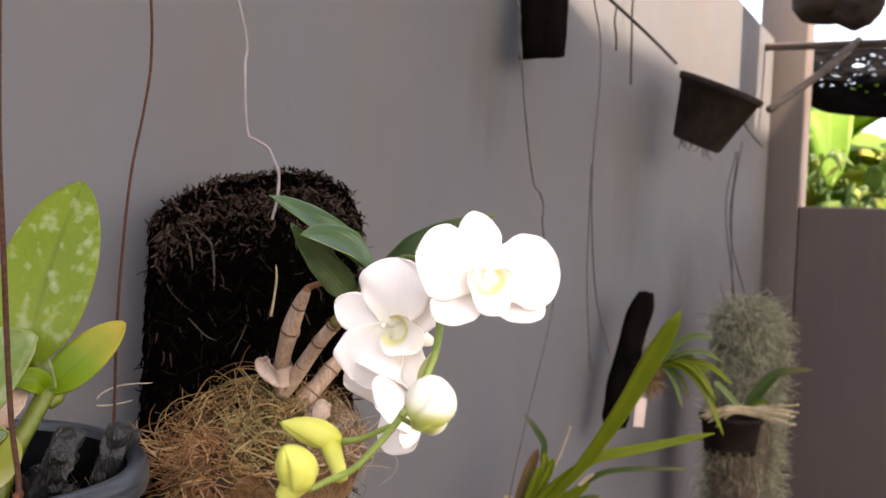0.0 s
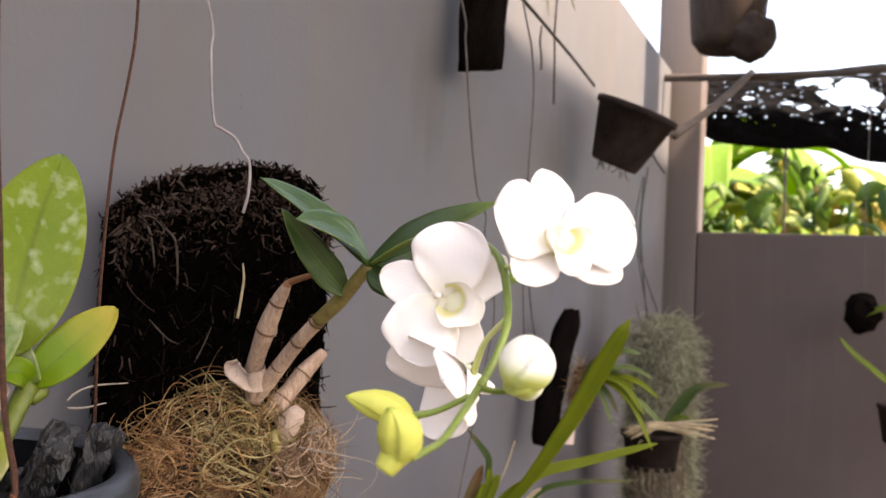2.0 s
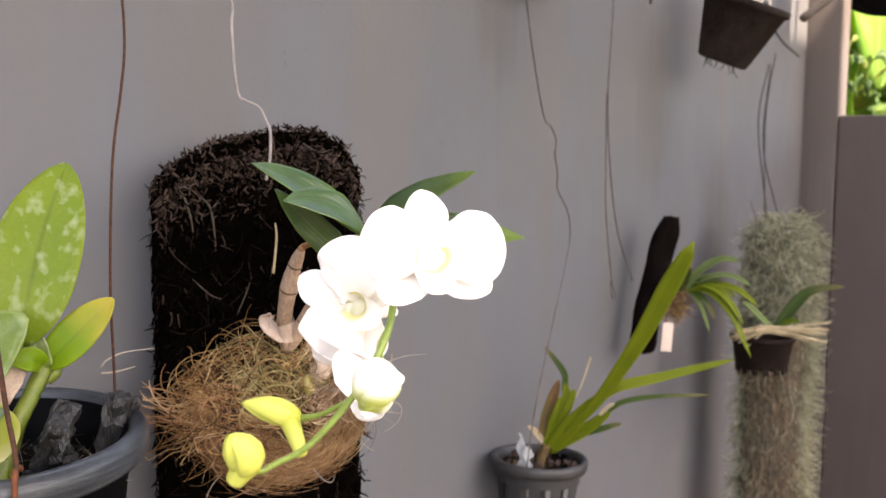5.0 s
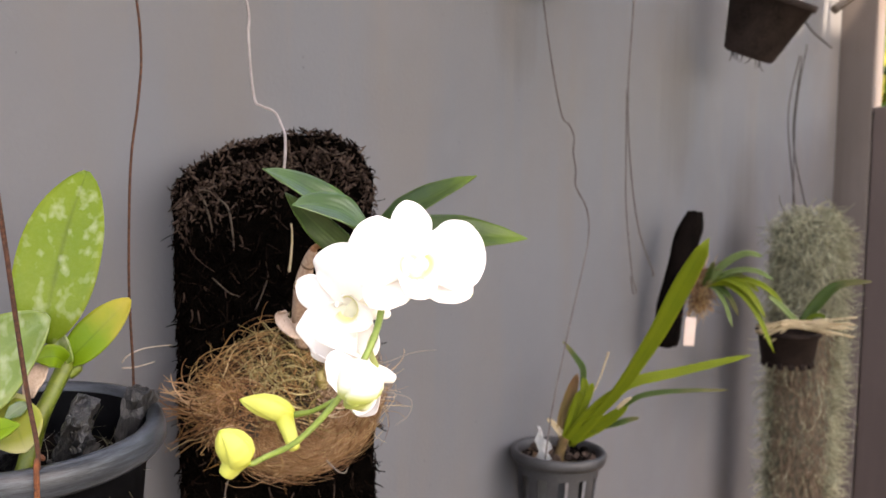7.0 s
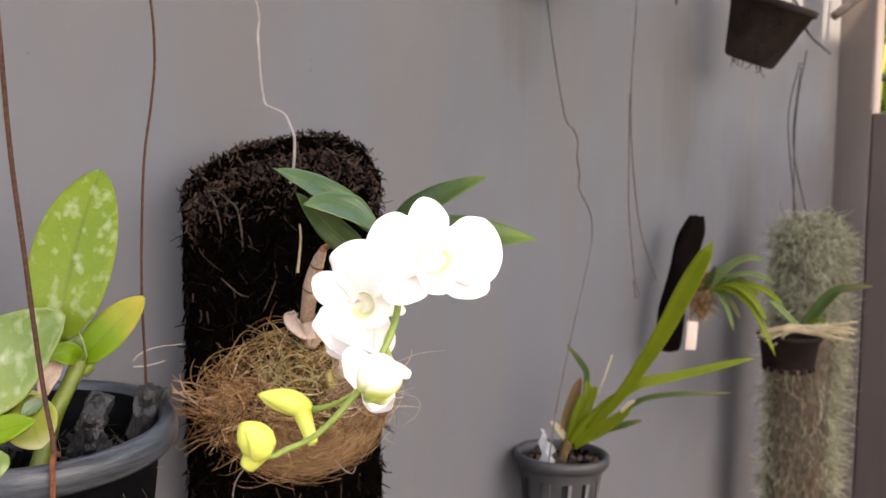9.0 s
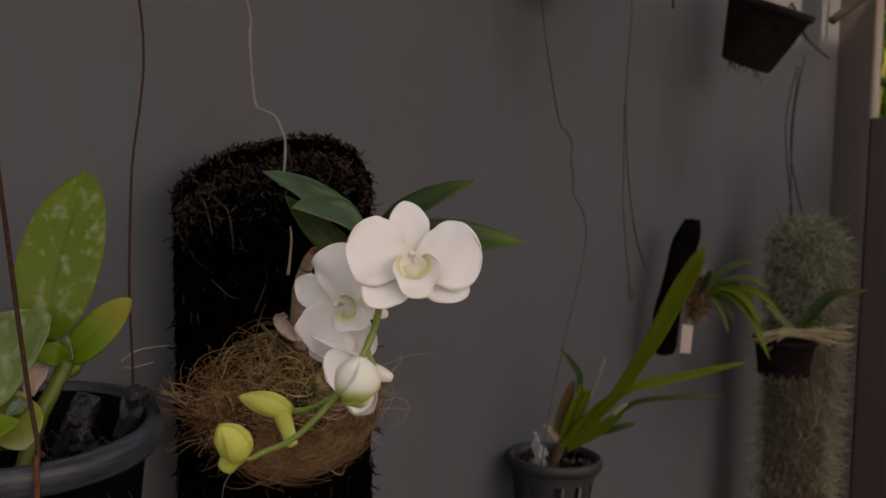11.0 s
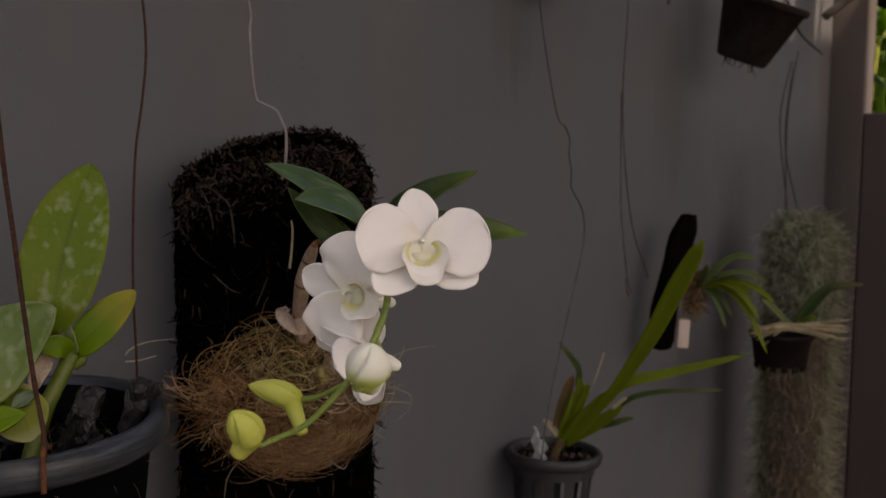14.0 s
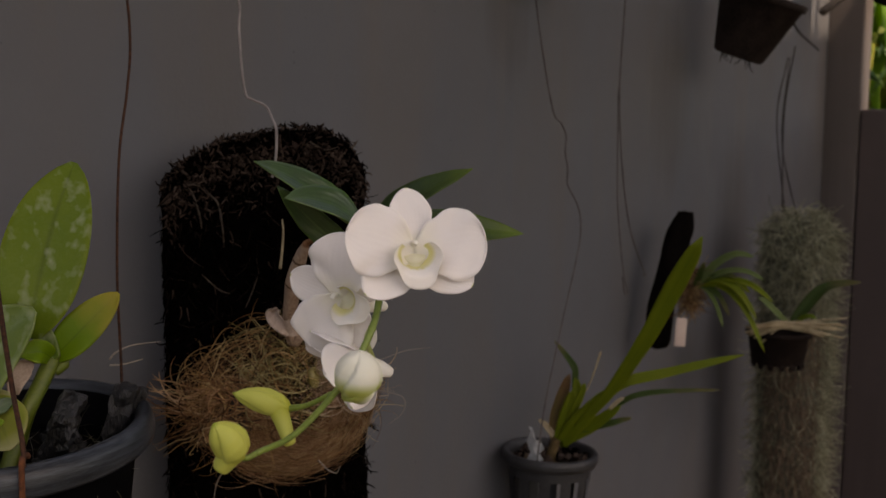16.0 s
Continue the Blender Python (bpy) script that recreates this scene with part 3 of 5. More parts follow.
    for _ in range(22):
        x = rng.uniform(SLAB_X0, SLAB_X1) if rng.random() < 0.6 else rng.uniform(SLAB_X0 - 0.001, SLAB_X0 + 0.02)
        z = SLAB_LOW + (slab_top(x) - 0.01 - SLAB_LOW) * rng.random() ** 0.8
        strand(g, SLAB_M @ Vector((x, -0.0045, z)), R3 @ Vector((rng.normal(0, 0.35), -0.04, -1)), rng.uniform(0.012, 0.045), rng.uniform(0.0003, 0.0006), rng, 0.25, 9, 4)
    tagged(part("brown_roots", g, M_TWIG, ob, "thin brown roots creeping down the face"), kind="stuff")
    for pts, r in ((((0.008, -0.004, 1.418), (0.014, -0.007, 1.408), (0.019, -0.006, 1.39), (0.021, -0.004, 1.378)), 0.0012),
                   (((0.028, -0.005, 1.41), (0.036, -0.008, 1.40), (0.040, -0.006, 1.375), (0.041, -0.003, 1.36)), 0.0012),
                   (((0.008, -0.004, 1.418), (0.013, -0.006, 1.419), (0.020, -0.006, 1.417)), 0.0011),
                   (((0.060, -0.004, 1.30), (0.068, -0.007, 1.32), (0.074, -0.004, 1.335)), 0.0007),
                   (((0.02, -0.003, 1.335), (0.035, -0.005, 1.32), (0.046, -0.003, 1.315)), 0.0007),
                   (((0.125, -0.003, 1.46), (0.14, -0.005, 1.452), (0.155, -0.002, 1.455)), 0.0008)):
        part("pale_root", tube(Geo(), [SLAB_M @ Vector(q) for q in pts], (r * 0.75, r * 0.75, r * 0.4), 10, 6), M_ROOTB, ob, "pale dry root")
    q = [SLAB_M @ Vector(a) for a in ((0.096, -0.008, 1.385), (0.096, -0.012, 1.372), (0.094, -0.012, 1.350), (0.093, -0.010, 1.338))]
    part("dry_sprout", tube(Geo(), q, (0.0006, 0.0010, 0.0011, 0.0014), 10, 6), M_STRAW, ob, "withered pale sprout")
    return ob


def slab_wire():
    g = tube(Geo(), ((0.59, 0.66, 1.7), (0.596, 0.625, 1.598), (0.593, 0.62, 1.566), (0.591, 0.615, 1.529), (0.591, 0.61, 1.503), (0.594, 0.605, 1.498), (0.607, 0.6, 1.492), (0.606, 0.59, 1.479), (0.596, 0.575, 1.468), (0.59, 0.57, 1.444), (0.587, 0.572, 1.426)), 0.0013, 60, 6)
    solo("slab_wire", g, M_PALEWIRE, "thin kinked pale wire holding up the fern slab", "wire")


NEST_AT = SLAB_M @ Vector((0.084, -0.020, 1.215))


def nest():
    rng = np.random.default_rng(9)
    ob = thing("coconut_fibre_nest", "tangled brown coconut fibre wad packed round the orchid's roots", "coconut fibre", NEST_AT)
    R3 = SLAB_M.to_3x3()

    def put(q):
        return np.array(NEST_AT + R3 @ Vector(q))

    def arcs(count, mat, name, a0, a1, k0, k1, span, thin, cx=0.0, cz=0.0, sx=0.094, sz=0.066, wild=0.0035, label=""):
        """Fibres that sweep round the wad."""
        g = Geo()
        for _ in range(count):
            a = radians(rng.uniform(a0, a1))
            k = rng.uniform(k0, k1)
            turn = radians(rng.uniform(*span)) * (1 if rng.random() < 0.5 else -1)
            n = 11
            ph = rng.uniform(0, 6.28, 4)
            amp = rng.normal(0, wild, 4)
            drift = rng.normal(0, 0.12)
            pts = []
            for i in range(n + 1):
                s = i / n
                b = a + turn * s
                kk = k + drift * s
                x, z = cx + sx * kk * math.cos(b), cz + sz * kk * math.sin(b)
                dome = 0.034 * math.sqrt(max(0.02, 1 - min(0.98, kk * kk)))
                pts.append(put((x + amp[0] * math.sin(5 * s + ph[0]), -dome - 0.004 + amp[1] * math.sin(6 * s + ph[1]), z + amp[2] * math.sin(5 * s + ph[2]))))
            r = rng.uniform(*thin)
            tube(g, pts, (r * 0.6, r, r * 0.4), sides=3, cap=False, raw=True)
        tagged(part(name, g, mat, ob, label), kind="stuff")
    def curls(count, mat, name, cx, cz, sx, sz, label=""):
        """Loose loops all over the wad's face."""
        g = Geo()
        for _ in range(count):
            k, a = math.sqrt(rng.random()), rng.uniform(0, 2 * math.pi)
            x, z = cx + sx * k * math.cos(a), cz + sz * k * math.sin(a)
            kk = min(0.97, math.hypot(x / 0.094, z / 0.066))
            deep = rng.uniform(0.35, 1.25)
            p = np.array((x, -0.004 - 0.040 * deep * math.sqrt(1 - kk * kk), z))
            th, om = rng.uniform(0, 6.28), rng.normal(0, 0.42)
            step = rng.uniform(0.035, 0.085) / 12
            pts = []
            for _ in range(13):
                pts.append(put(p))
                th += om + rng.normal(0, 0.12)
                d = np.array((math.cos(th), rng.normal(-0.02, 0.5), math.sin(th) * 0.75))
                p = p + d * step
                far = math.hypot(p[0] / 0.098, p[2] / 0.070)
                if far > 1:
                    p[0], p[2] = p[0] / far, p[2] / far
                    th += 0.6
                flat = -0.003 - 0.042 * deep * math.sqrt(max(0.0, 1 - min(1, far) ** 2))
                p[1] = p[1] * 0.8 + (flat + rng.normal(0, 0.006)) * 0.2
            r = rng.uniform(0.00035, 0.0009)
            tube(g, pts, (r * 0.6, r, r * 0.4), sides=4, cap=False, raw=True)
        tagged(part(name, g, mat, ob, label), kind="stuff")
    def locks(count, per, mat, name, cx, cz, sx, sz, long, head=None, label=""):
        """Locks of fibres that run side by side over the wad's face."""
        g = Geo()
        for _ in range(count):
            k, a = math.sqrt(rng.random()), rng.uniform(0, 2 * math.pi)
            p0 = np.array((cx + sx * k * math.cos(a), cz + sz * k * math.sin(a)))
            th0 = rng.uniform(0, 6.28) if head is None else radians(rng.normal(*head))
            om, deep = rng.normal(0, 0.20), rng.uniform(0.55, 1.25)
            size = rng.uniform(*long)
            bound = 1.0 if rng.random() < 0.55 else 1.22
            for _ in range(per):
                p, th, w = p0 + rng.normal(0, 0.0045, 2), th0 + rng.normal(0, 0.22), om + rng.normal(0, 0.05)
                step, dp, ph = size * rng.uniform(0.7, 1.15) / 13, deep + rng.normal(0, 0.10), rng.uniform(0, 6.28)
                pts = []
                for i in range(14):
                    far = math.hypot(p[0] / 0.100, p[1] / 0.070)
                    if far > bound and i > 2 and head is None:
                        p = p / far * bound
                        th += 0.35 if w > 0 else -0.35
                    far = min(1.0, far)
                    pts.append(put((p[0], -0.006 - 0.038 * dp * math.sqrt(1 - far * far) - 0.004 * math.sin(0.5 * i + ph), p[1])))
                    th += w
                    p = p + np.array((math.cos(th), math.sin(th) * 0.8)) * step
                r = rng.uniform(0.0003, 0.00085)
                tube(g, pts, (r * 0.6, r, r * 0.3), sides=4, cap=False, raw=True)
        tagged(part(name, g, mat, ob, label), kind="stuff")
    curls(60, M_COIR, "fibre_tangle", -0.004, 0.010, 0.090, 0.052)
    locks(18, 7, M_COIR, "fibre_tuft", -0.020, 0.010, 0.066, 0.044, (0.05, 0.10))
    locks(23, 6, M_COIRG, "mossy_tuft", 0.000, 0.028, 0.052, 0.026, (0.05, 0.10), label="olive blond strands in the middle")
    locks(26, 6, M_COIRR, "red_tuft", -0.052, 0.000, 0.026, 0.034, (0.035, 0.060), (215, 50), "red-brown fibres fanned out at the side")
    locks(26, 8, M_COIRP, "pink_tuft", 0.064, 0.020, 0.020, 0.024, (0.040, 0.065), (262, 16), "pinkish tan fibres combed straight down")
    arcs(90, M_COIR, "fibre_ring", -20, 200, 0.7, 1.04, (30, 90), (0.00025, 0.0005), wild=0.008)
    arcs(3000, M_COIRR, "fibre_bag", 190, 355, 0.42, 1.05, (25, 75), (0.00013, 0.0003), cx=0.014, sx=0.078, sz=0.070, wild=0.003, label="fine red-brown fibres combed round below")
    arcs(900, M_COIR, "tan_bag", 255, 360, 0.55, 1.05, (20, 60), (0.00013, 0.0003), cx=0.014, sx=0.080, sz=0.070, wild=0.003)
    g = Geo()
    for _ in range(150):
        a = rng.uniform(0, 2 * math.pi) if rng.random() < 0.5 else rng.normal(3.1, 0.45)
        strand(g, put((0.010 + 0.078 * math.cos(a), -0.016, 0.058 * math.sin(a))), R3 @ Vector((math.cos(a), rng.normal(-0.1, 0.3), math.sin(a) * 0.6)), rng.uniform(0.015, 0.045), rng.uniform(0.00015, 0.0003), rng, 0.5, 10)
    tagged(part("stray_fringe", g, M_COIR, ob), kind="stuff")
    g = Geo()
    for _ in range(90):
        k, a = math.sqrt(rng.random()) * 0.98, rng.uniform(-0.3, math.pi + 0.3)
        x, z = 0.090 * k * math.cos(a), 0.064 * k * math.sin(a)
        strand(g, put((x, -0.008 - 0.036 * math.sqrt(1 - k * k), z)), R3 @ Vector((k * math.cos(a) + rng.normal(0, 0.6), -0.35 + rng.normal(0, 0.3), k * math.sin(a) + rng.normal(0, 0.6))), rng.uniform(0.020, 0.055), rng.uniform(0.00015, 0.00034), rng, 0.45, 10)
    tagged(part("fibre_frizz", g, M_COIR, ob, "loose tan hairs standing out all over"), kind="stuff")
    m = Mat("wad_core", 0.9)
    m.color(m.ramp(m.noise(120), ((0.3, (0.008, 0.005, 0.003)), (0.7, (0.05, 0.027, 0.013)))))
    m.bump(m.noise(300), 0.8, 0.004)
    part("wad", blob(Geo(), put((0, -0.004, -0.002)), (0.062, 0.014, 0.042), 0.005, 45), m.m, ob)


def flower(parent, at, face, up, size, back, label, seed, bow=0.0, petals=(16, 164), chin=None, lip_size=1.0, cupped=0.4, sepals=((-34, 0.0340, 0.0122), (-142, 0.0340, 0.0122))):
    """A six-part orchid flower. back: where its stalk joins the spray; bow: how far its tips bend forward; chin: the end of its spur."""
    n = Vector(face).normalized()
    y = (Vector(up) - n * Vector(up).dot(n)).normalized()
    x = y.cross(n)
    m = Matrix((x, y, n)).transposed().to_4x4()
    m.translation = Vector(at)
    m = m @ Matrix.Scale(size, 4)

    def w(*q):
        return m @ Vector(q)
    fc, hang = np.array(n), 1.0 if cupped < 0.5 else 0.3
    g = Geo()
    tube(g, (w(0, 0.0025, -0.004), w(0, 0.0042, 0.001), w(0, 0.0046, 0.004), w(0, 0.0040, 0.0070), w(0, 0.0028, 0.0084)), (0.0022 * size, 0.0021 * size, 0.0019 * size, 0.0015 * size, 0.0005 * size), 14, 14, squash=0.75)
    spur = Vector(chin) if chin else w(0, -0.0125, -0.0095)
    tube(g, (w(0, -0.001, 0.002), w(0, -0.001, 0.002).lerp(spur, 0.55), w(0, -0.001, 0.002).lerp(spur, 0.88), w(0, -0.001, 0.002).lerp(spur, 0.97), spur), (0.0058 * size, 0.0052 * size, 0.0034 * size, 0.0024 * size, 0.0006 * size), 16, 14)
    fl = part("flower", g, M_COLUMN, parent, label)

    part("flower_stem", tube(Geo(), (w(0, 0.001, -0.001), w(0, -0.003, -0.010 * hang), Vector(back) * 0.6 + w(0, -0.004, -0.014 * hang) * 0.4 + Vector((-0.0035, 0.0045, 0.0)) * (1 - hang), back), (0.0024 * size, 0.0019, 0.0014, 0.0013), 18, 9), M_PEDICEL, fl, "pale yellow-green flower stem")

    def lobe(name, ang, length, half, kind, mat, lift, tipback, cup, wave, z0, sd):
        a = radians(ang)
        dx, dy = math.cos(a), math.sin(a)
        line = [w(dx * length * s, dy * length * s, z0 + lift * math.sin(math.pi * s * 0.9) - tipback * s * s) for s in (0.0, 0.3, 0.65, 1.0)]
        part(name, blade(Geo(), line, half * size, fc, kind, 0.0, cup, 30, 17, 0.0006, wave * size, sd, 0.0, 0.036), mat, fl)
    lobe("dorsal_sepal", 92, 0.0350, 0.0110, "sepal", M_SEPAL, 0.002, 0.004 - cupped * bow, 0.14, 0.0005, -0.0012, seed)
    lobe("petal", petals[0], 0.0365, 0.0188, "petal", M_PETAL, 0.003, 0.003 - bow, 0.06, 0.0015, 0.0009, seed + 1)
    lobe("petal", petals[1], 0.0365, 0.0188, "petal", M_PETAL, 0.003, 0.003 - bow, 0.06, 0.0015, 0.0009, seed + 2)
    for k, (ang, long, half) in enumerate(sepals):
        lobe("lateral_sepal", ang, long, half, "sepal", M_SEPAL, 0.001, 0.005 - bow, 0.12, 0.0006, -0.0010, seed + 3 + k)

    def lip(u, v):
        b = (v - 0.5) * 2
        a = b * radians(140 - 20 * u)
        r = np.interp(u, (0, 0.2, 0.5, 0.8, 1.0), (0.0028, 0.0074, 0.0092, 0.0102, 0.0112)) * lip_size
        side = math.exp(-((abs(b) - 0.62) / 0.26) ** 2)
        front = math.exp(-(b / 0.36) ** 4)
        r *= (1 + 0.02 * math.sin(9 * b + seed) * u) * (1 - 0.16 * u * max(0.0, abs(b) - 0.6) / 0.4)
        flare = 0.0062 * lip_size * front * max(0.0, u - 0.45) ** 1.3 / 0.46
        zz = np.interp(u, (0, 0.45, 0.75, 1.0), (0.000, 0.0078, 0.0108, 0.0122)) * lip_size + 0.0022 * side * u - 0.0030 * front * max(0.0, u - 0.7) / 0.3
        x = r * math.sin(a) * (1.16 + 0.26 * front * u * u)
        return np.array(w(x, -0.0012 - 0.002 * u * u - r * math.cos(a) - flare * math.cos(a * 0.5), zz))
    part("lip", sheet(Geo(), 22, 49, lip, 0.0003), M_LIP, fl, "white lip with a yellow-green throat")

    def crest(u, v):
        b = (v - 0.5) * 2
        return np.array(w(b * 0.0042, -0.0072 - 0.0025 * u + 0.0006 * math.cos(b * 9) - 0.001 * (1 - b * b), 0.001 + 0.0065 * u))
    part("throat", sheet(Geo(), 8, 9, crest, 0.0006), M_THROAT, fl, "yellow-green throat ridge")
    return fl


def bud(parent, tip, base, half, spur, stalk_from, mat, label, blunt=0.0):
    """A closed bud: overlapping sepals round a pointed body, with a chin below."""
    tip, base, spur = Vector(tip), Vector(base), Vector(spur)
    ax = (tip - base)
    g = Geo()
    side = ax.cross(Vector((0.3, -0.5, 0.8))).normalized()
    bend = side.cross(ax.normalized())
    mid = [base + ax * s + bend * 0.10 * half * math.sin(math.pi * s) for s in (0.0, 0.25, 0.5, 0.75, 1.0)]
    c, rad = spline(mid, 22), np.interp(np.linspace(0, 1, 23), (0, 0.06, 0.2, 0.4, 0.62, 0.8, 0.93, 1), (0.30, 0.62, 0.92, 1.0, 0.88, 0.60, 0.27, 0.03)) * half
    if blunt:
        rad = rad * (1 - blunt) + blunt * half * np.sqrt(np.maximum(0.002, 1 - (np.linspace(0, 1, 23) * 1.9 - 0.9) ** 2))
    v, f, uv = [], [], []
    t = np.array(ax.normalized())
    s1, s2 = np.array(side), np.array(bend)
    k = 60
    for i in range(23):
        for j in range(k):
            a = 2 * math.pi * j / k
            q = (a * 3 / (2 * math.pi) + 0.45 * i / 22) % 1
            seam = 1.04 - 0.26 * max(0.0, 1 - q * 3.6) + 0.02 * math.sin(3 * a + i * 0.4)
            v.append(c[i] + rad[i] * seam * (math.cos(a) * s1 + math.sin(a) * s2))
            uv.append((i / 22, j / k))
    for i in range(22):
        for j in range(k):
            b = (j + 1) % k
            f.append((i * k + j, i * k + b, (i + 1) * k + b, (i + 1) * k + j))
    f.append(tuple(reversed(range(k))))
    g.add(v, f, uv)
    q = base + ax * 0.22
    tube(g, (q, q * 0.5 + spur * 0.5, q * 0.12 + spur * 0.88, q * 0.03 + spur * 0.97, spur), (half * 0.82, half * 0.62, half * 0.50, half * 0.38, half * 0.05), 16, 14)
    b = part("bud", g, mat, parent, label)
    st = Vector(stalk_from)
    part("bud_stalk", tube(Geo(), (base + ax * 0.03, base * 0.55 + st * 0.45 + Vector((0, 0, -0.0012)), st), (0.0019, 0.0013, 0.0014), 12, 8), M_STALK, b)


def mounted_orchid():
    base = (0.600, 0.560, 1.272)
    ob = thing("mounted_orchid", "white-flowered orchid with buds and withered canes on a fern slab", "orchid", base)
    # withered cane, bent over at its tip
    ring1, ring2, ring3, knee = (0.591, 0.555, 1.2992), (0.5772, 0.5361, 1.3318), (0.5726, 0.5237, 1.3544), (0.5696, 0.5134, 1.3688)
    c1 = part("withered_cane", tube(Geo(), (base, ring1, ring2, ring3, knee), (0.0062, 0.0078, 0.0068, 0.0068, 0.0077, 0.0070, 0.0058, 0.0052, 0.0034), 44, 16), M_CANE, ob, "pinkish dry cane with a bent brown tip")
    part("withered_tip", tube(Geo(), (Vector(ring3).lerp(Vector(knee), 0.75), knee, (0.5706, 0.5107, 1.3717), (0.559, 0.4763, 1.3804)), (0.0040, 0.0034, 0.0026, 0.0021), 18, 10), M_CANETIP, c1, "bent orange-brown tip")
    for q, nxt, r in ((ring1, ring2, 0.0080), (ring2, ring3, 0.0081), (ring3, knee, 0.0065)):
        q, v = Vector(q), (Vector(nxt) - Vector(q)).normalized() * 0.0011
        part("node_ring", tube(Geo(), (q - v, q, q + v), (r * 0.96, r, r * 0.96), 4, 16, False), M_NODE, c1)
    sh = Vector((0.5889, 0.5755, 1.2998))
    low = Vector(ring1) + Vector((-0.004, -0.003, -0.016))
    part("torn_sheath", blade(Geo(), (low, low.lerp(sh, 0.5) + Vector((-0.004, -0.003, 0)), sh, sh + Vector((0.0, -0.004, 0.006))), 0.0072, (-0.5, -0.8, -0.3), "sepal", 0.1, 0.35, 12, 9, 0.0006, 0.0012, 1.0), M_SHEATH, c1, "torn pale papery sheath peeling off")
    part("torn_sheath", tube(Geo(), (Vector(ring1) + Vector((0.003, 0, -0.017)), Vector(ring1) + Vector((0.001, -0.001, -0.004)), Vector(ring1) + Vector((-0.001, -0.001, 0.001))), (0.0080, 0.0086, 0.0090), 8, 14, False), M_SHEATH, c1, "pale papery sheath wrapped round the cane")
    part("torn_sheath", blade(Geo(), (Vector(ring2) + Vector((0.002, -0.0065, -0.004)), Vector(ring2) + Vector((0.002, -0.0072, 0.001)), Vector(ring2) + Vector((0.001, -0.0068, 0.006))), 0.0018, (-0.6, -0.7, 0.2), "sepal", 0.3, 0.2, 8, 5), M_SHEATH, c1, "torn pale papery sheath")
    # living cane up to the leaves
    c2 = part("leafy_cane", tube(Geo(), (base, (0.598, 0.545, 1.290), (0.585, 0.508, 1.327), (0.570, 0.468, 1.358), (0.556, 0.434, 1.387)), (0.006, 0.0068, 0.0058, 0.0054, 0.0042), 26, 12), M_CANE, ob, "long cane, dry below and olive above")
    part("green_joint", tube(Geo(), ((0.577, 0.488, 1.343), (0.569, 0.465, 1.360), (0.5555, 0.4335, 1.388)), (0.0058, 0.0060, 0.0046), 12, 12), M_CANEG, c2, "olive green upper joint")
    for q in ((0.594, 0.533, 1.303), (0.586, 0.511, 1.325), (0.578, 0.490, 1.342)):
        v = Vector((-0.3, -0.6, 0.55)).normalized() * 0.0013
        part("node_ring", tube(Geo(), (Vector(q) - v, Vector(q) + v), (0.0066, 0.0066), 2, 14, False), M_NODE, c2)
    c3 = part("short_cane", tube(Geo(), ((0.618, 0.556, 1.258), (0.630, 0.548, 1.276), (0.644, 0.540, 1.295), (0.661, 0.533, 1.311)), (0.0085, 0.0092, 0.0074, 0.0078, 0.0066, 0.0046), 24, 12), M_CANE, ob, "short broken dry cane")
    for q in ((0.6275, 0.5496, 1.2722), (0.6420, 0.5411, 1.2925)):
        v = Vector((0.45, -0.25, 0.6)).normalized() * 0.0008
        part("node_ring", tube(Geo(), (Vector(q) - v, Vector(q) + v), (0.0088, 0.0086), 2, 14, False), M_NODE, c3)
    part("cane_stub", tube(Geo(), ((0.620, 0.545, 1.238), (0.6225, 0.541, 1.250), (0.6260, 0.536, 1.2600), (0.6290, 0.533, 1.2660)), (0.0070, 0.0100, 0.0094, 0.0050), 14, 12), M_SHEATH, ob, "pale broken stub in a papery sheath")
    part("green_shoot", blob(Geo(), (0.606, 0.540, 1.240), (0.007, 0.006, 0.011), 0.002, 90, 3), M_CANEG, ob, "olive green swollen shoot base among the fibres")
    # leaves at the cane's tip
    tipc = (0.556, 0.434, 1.387)
    for line, half, face, mat, fold in (
            ((tipc, (0.535, 0.452, 1.410), (0.508, 0.470, 1.430), (0.4834, 0.4819, 1.4413)), 0.0150, (-0.35, -0.55, 0.75), M_LEAFD, 0.15),
            ((tipc, (0.534, 0.440, 1.405), (0.510, 0.449, 1.413), (0.4886, 0.4549, 1.4136)), 0.0155, (-0.35, -0.60, 0.70), M_LEAFD, 0.18),
            (((0.566, 0.457, 1.364), (0.548, 0.462, 1.378), (0.523, 0.470, 1.401), (0.5010, 0.4750, 1.4220)), 0.0120, (-0.75, -0.6, 0.15), M_LEAFD, 0.2),
            ((tipc, (0.559, 0.408, 1.405), (0.572, 0.376, 1.423), (0.5817, 0.3482, 1.4367)), 0.0130, (-0.7, -0.25, 0.65), M_LEAFDY, 0.2),
            ((tipc, (0.585, 0.412, 1.386), (0.622, 0.380, 1.386), (0.6608, 0.3494, 1.3817)), 0.0185, (-0.62, -0.55, 0.55), M_LEAFDY, 0.2),
            ((tipc, (0.553, 0.424, 1.378), (0.556, 0.408, 1.370), (0.566, 0.392, 1.366)), 0.0100, (-0.8, -0.4, -0.3), M_LEAFDY, 0.2)):
        part("leaf", blade(Geo(), line, half, face, "lance", fold, 0.05, 22, 9, 0.0009, 0.0006, half * 900), mat, ob)
